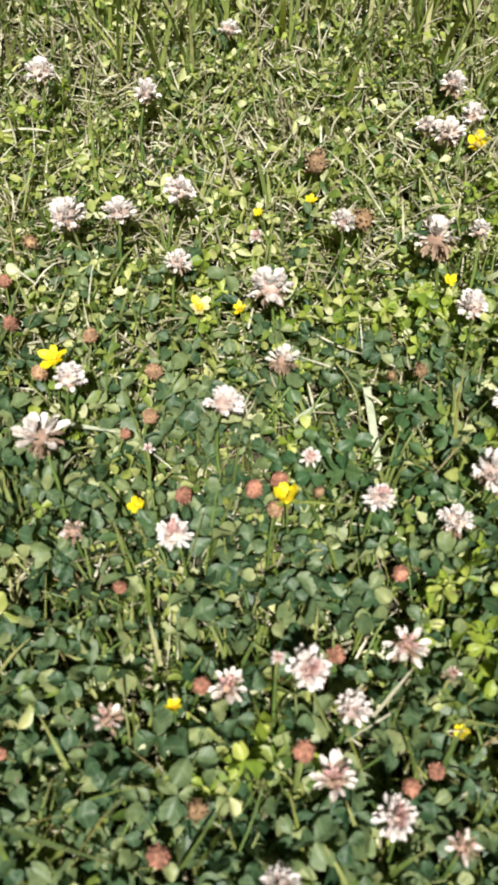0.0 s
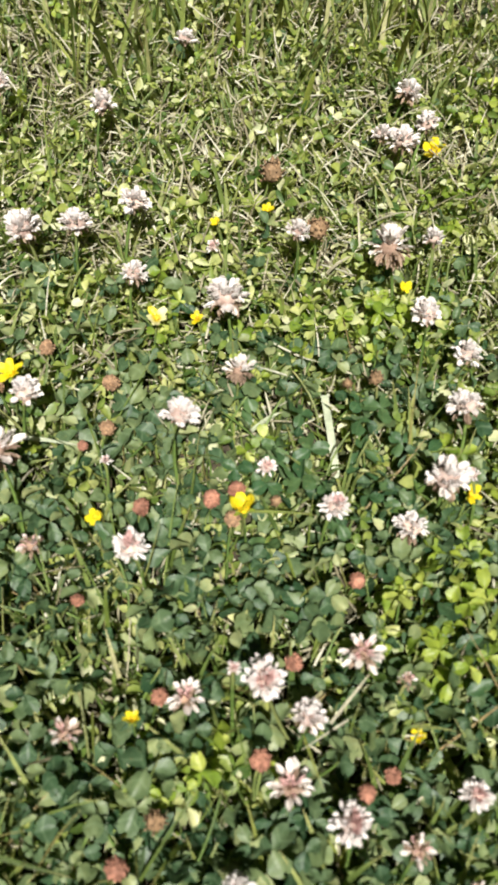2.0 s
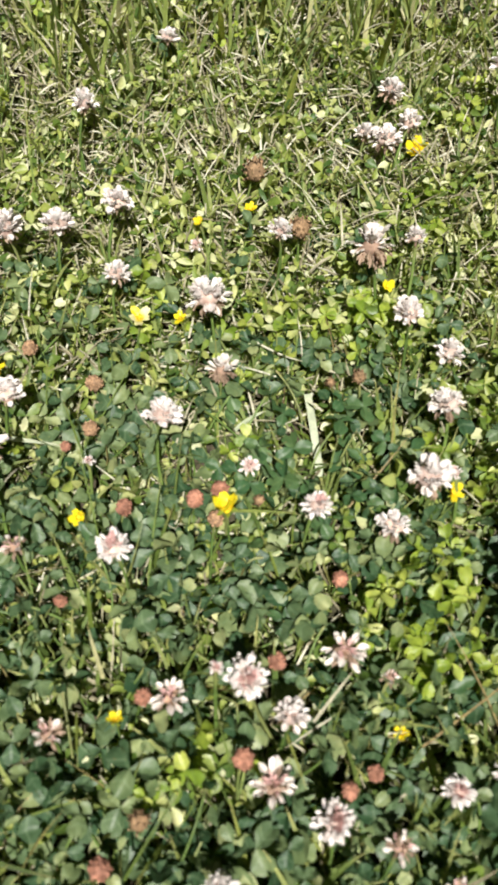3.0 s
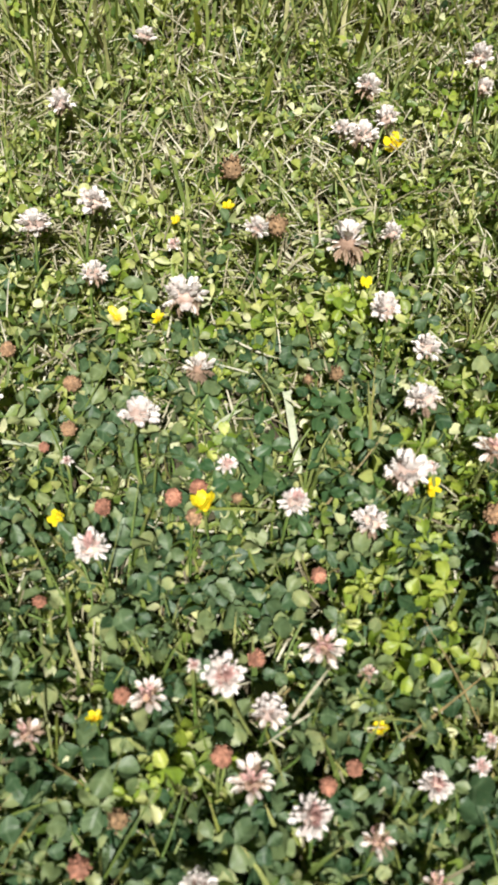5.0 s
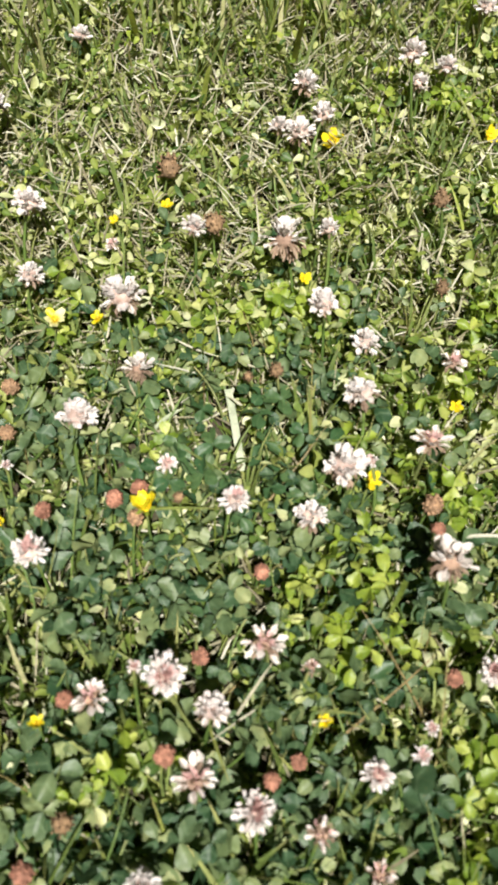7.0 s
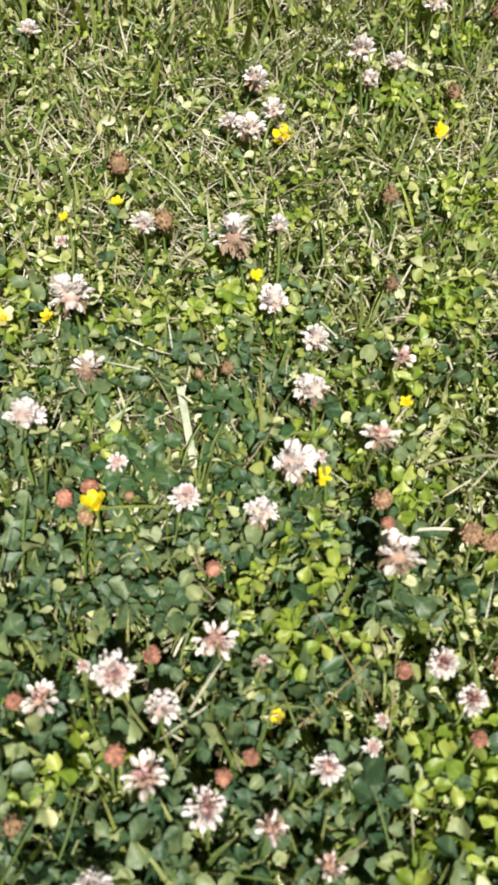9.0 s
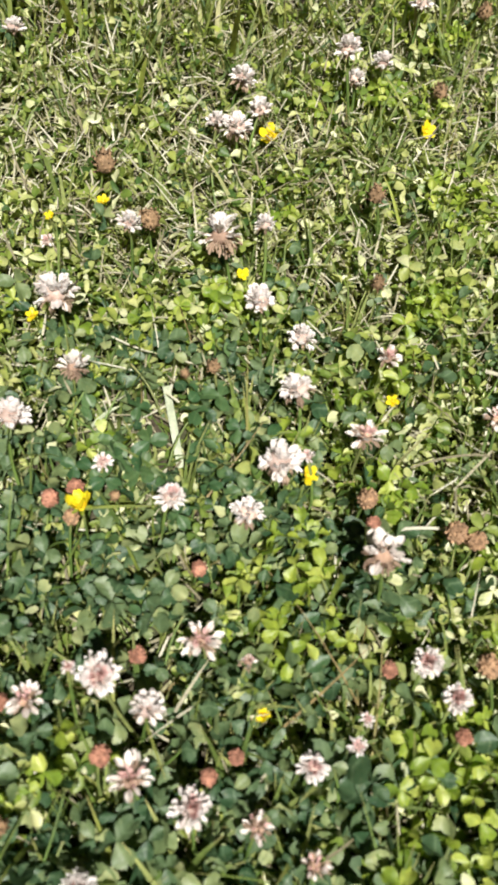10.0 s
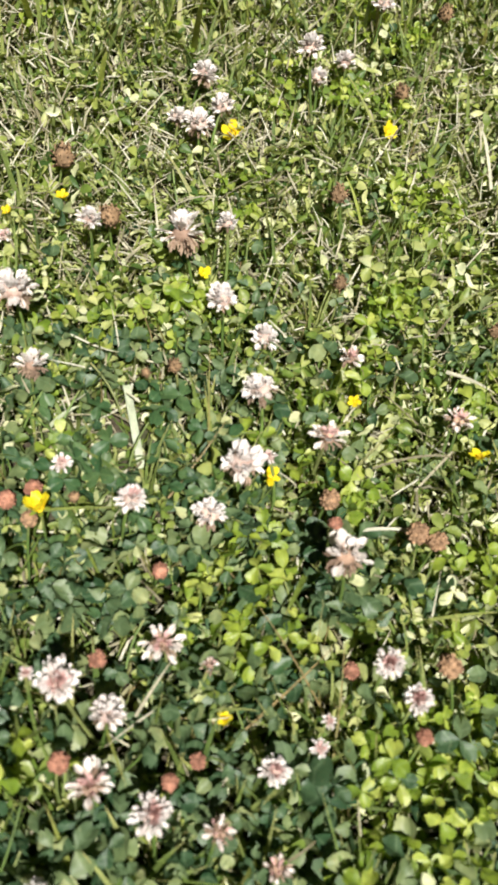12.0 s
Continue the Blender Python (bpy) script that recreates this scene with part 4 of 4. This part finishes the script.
# old thatch on the ground under the leaves
x, y = scatter(9000, -0.26, 0.46, -0.14, 0.66, lambda a_, b_: 0.9 - 0.4 * hollow(a_, b_) - 0.38 * lush(a_, b_) * (1 - hollow(a_, b_)), RND)
n = len(x)
grass("thatch", x, y, RND.uniform(0.012, 0.040, n), RND.uniform(0.0007, 0.0018, n), RND.uniform(1.2, 1.6, n), RND.uniform(-0.3, 0.3, n), M_STRAW,
      "pale dead thatch on the soil under the leaves", "straw", RND, base=RND.uniform(0.002, 0.016, n))
# the rest of the meadow round about
x, y = scatter(34000, -1.5, 1.7, -1.3, 2.0, lambda a_, b_: ((a_ < -0.25) | (a_ > 0.45) | (b_ < -0.12) | (b_ > 0.68)) * (1 - hollow(a_, b_)) * (1 - soft_step(0.7, 1.7, np.hypot(a_ - 0.1, b_ - 0.35))), RND)
n = len(x)
grass("meadow_grass", x, y, RND.uniform(0.04, 0.11, n), RND.uniform(0.002, 0.006, n), RND.uniform(0.1, 0.8, n), RND.uniform(0.1, 1.0, n), M_GRASS,
      "green meadow grass round the clover", "grass", RND)


x, y = scatter(9000, -1.3, 1.5, -1.1, 1.8, lambda a_, b_: ((a_ < -0.28) | (a_ > 0.48) | (b_ < -0.12) | (b_ > 0.70)) * (1 - soft_step(0.45, 1.4, np.hypot(a_ - 0.1, b_ - 0.35))), RND)
foliage("meadow_clover", x, y, RND.uniform(0.006, 0.045, len(x)), 0.0105 * np.exp(RND.normal(0, 0.25, len(x))), 0.6, CUPPED, M_LIGHT_ALL,
        "small clover leaves scattered through meadow grass", "clover", RND, 0.0)
x, y = scatter(12000, -1.3, 1.5, -1.1, 1.8, lambda a_, b_: ((a_ < -0.28) | (a_ > 0.48) | (b_ < -0.14) | (b_ > 0.74)) * (1 - soft_step(0.45, 1.4, np.hypot(a_ - 0.1, b_ - 0.35))), RND)
n = len(x)
grass("meadow_straw", x, y, RND.uniform(0.02, 0.05, n), RND.uniform(0.001, 0.0025, n), RND.uniform(0.8, 1.6, n), RND.uniform(-0.6, 0.8, n), M_STRAW,
      "dead straw lying in the meadow grass", "straw", RND, base=RND.uniform(0.004, 0.04, n), rise=0.0)


# ---- single leaves and blades on top ----
def clover_leaf(size, seed, material, label, height, name="clover_leaf", **shape):
    """One clover leaf: a stalk and three leaflets."""
    root = tagged(new(name), label, name.replace("_", " "), name.replace("_", " ") + " cover of the lawn")
    rnd = random.Random(seed)
    foot = (rnd.uniform(-0.008, 0.008), rnd.uniform(-0.008, 0.008), -height)
    part("stalk", mesh("stalk", *tube(bowed(foot, (0, 0, 0), (rnd.uniform(-0.003, 0.003), rnd.uniform(-0.003, 0.003), 0), 5), [0.0007] * 5, 5), [M_STEM]), root)
    for tpl in trefoil(size, 2.0, 0.1, seed, **{"fold": 0.42, "curl": 0.18, "rows": 8, "cols": 7, "notch": 0.2, "blunt": 0.70, "wave": 0.06, "slim": (0.72, 1.0), **shape}):
        part("leaflet", mesh("leaflet", *tpl, [material]), root)
    return root


def spread_leaves(count, x0, x1, y0, y1, weight, sizes, material, label, seed, low, high, apart=0.0105, **shape):
    """Single leaves over the mat, each copied from one of a few, apart from one another."""
    rng = np.random.default_rng(seed)
    makers = [(clover_leaf(s, seed + k, material, label, 0.034, **shape), s) for k, s in enumerate(sizes)]
    xs, ys = scatter(count * 14, x0, x1, y0, y1, weight, rng)
    taken, used = [], set()
    for px, py in zip(xs, ys):
        if len(taken) == count:
            break
        k = int(rng.integers(len(makers)))
        pz = rng.uniform(low, high)
        if any((px - a_) ** 2 + (py - b_) ** 2 < apart ** 2 for a_, b_ in taken):
            continue
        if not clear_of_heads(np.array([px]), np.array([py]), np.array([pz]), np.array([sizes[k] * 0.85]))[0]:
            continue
        taken.append((px, py))
        m = pose(px, py, pz, -16) @ pose(0, 0, 0, rng.normal(0, 24), rng.normal(0, 24), rng.uniform(0, 360))
        if k in used:
            copy_thing(makers[k][0], m)
        else:
            makers[k][0].matrix_basis = m
            used.add(k)


spread_leaves(285, -0.17, 0.33, -0.06, 0.36, lambda a_, b_: lush(a_, b_) * (1 - 0.7 * limy(a_, b_)), (0.0075, 0.0095, 0.0105, 0.0125, 0.0085, 0.0100, 0.0115, 0.008), M_DARK,
              "dark green three-part clover leaf with pale markings", 40, 0.030, 0.044)
spread_leaves(24, 0.01, 0.13, 0.14, 0.24, lambda a_, b_: 0.9 + 0.0 * a_, (0.008, 0.0095, 0.0105), M_EMERALD,
              "fresh emerald green three-part clover leaf", 120, 0.034, 0.045)
spread_leaves(60, 0.05, 0.30, -0.07, 0.17, limy, (0.007, 0.0085, 0.0100), M_LIME,
              "bright yellow-green three-part clover leaf", 60, 0.034, 0.046)
spread_leaves(190, -0.20, 0.40, 0.20, 0.58, lambda a_, b_: (1 - 0.8 * lush(a_, b_)) * (1 - hollow(a_, b_)), (0.005, 0.006, 0.007, 0.0085), M_SMALL,
              "small yellow-green three-part leaf among dry grass", 80, 0.030, 0.042, 0.012, name="small_leaf", fold=0.45, curl=0.02, rows=6, cols=5, slim=(0.5, 0.85))


def grass_blade(x, y, long, wide, lean, bend, face, rng):
    """One green blade that rises from the ground, leans and bends over."""
    one = [np.array([k]) for k in (0.0, 0.0, long, wide, lean, bend, face)]
    v, q, u = blades(*one, rng, np.zeros(1), rows=9)
    ob = tagged(new("grass_blade", mesh("grass_blade", v, q, u, [M_BLADE])), "slender green grass blade rising out of the lawn", "grass blade", "single blades in the lawn")
    ob.location = (x, y, ground_height(x, y) - 0.002)


def spread_blades(count, seed):
    rng = np.random.default_rng(seed)
    xs, ys = scatter(count * 12, -0.20, 0.42, -0.05, 0.60, lambda a_, b_: (0.18 + 0.82 * soft_step(0.45, 0.55, b_)) * (1 - hollow(a_, b_)), rng)
    made = 0
    for px, py in zip(xs, ys):
        tall = float(soft_step(0.42, 0.56, py))
        long, lean, bend, face = rng.uniform(0.045, 0.07) + 0.05 * tall, rng.uniform(0.15, 0.7) - 0.1 * tall, rng.uniform(0.1, 0.9), rng.uniform(0, 6.283)
        if made < count and blades_clear(np.array([px]), np.array([py]), np.array([long]), np.array([lean + 0.5 * bend]), np.array([face]))[0]:
            grass_blade(px, py, long, rng.uniform(0.0018, 0.0040), lean, bend, face, rng)
            made += 1


spread_blades(220, 91)


def broad_leaf(x, y, z, long, tilt, face):
    """A pointed oval leaf on a short stalk."""
    root = tagged(new("broad_leaf"), "glossy dark green pointed oval leaf among clover", "broad leaf", "broad leaves in the lawn")
    root.matrix_basis = pose(x, y, z, tilt, 0, face)
    part("leaf_blade", mesh("leaf_blade", *leaflet(long, long * 0.5, fold=0.3, curl=0.15, notch=-0.06, rows=9, cols=7, blunt=0.42), [M_EMERALD]), root)
    part("stalk", mesh("stalk", *tube(bowed((0, -0.008, -z), (0, 0.0, 0), (0, -0.003, 0), 5), [0.0007] * 5, 5), [M_STEM]), root)


def spread_broad_leaves(count, seed):
    rng = np.random.default_rng(seed)
    xs, ys = scatter(count * 10, -0.14, 0.30, 0.06, 0.30, lambda a_, b_: lush(a_, b_), rng)
    made = 0
    for px, py in zip(xs, ys):
        pz, long = rng.uniform(0.030, 0.042), rng.uniform(0.010, 0.016)
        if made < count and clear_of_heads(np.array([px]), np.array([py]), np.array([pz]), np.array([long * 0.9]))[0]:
            broad_leaf(px, py, pz, long, rng.uniform(-30, 35), rng.uniform(0, 360))
            made += 1


spread_broad_leaves(12, 17)
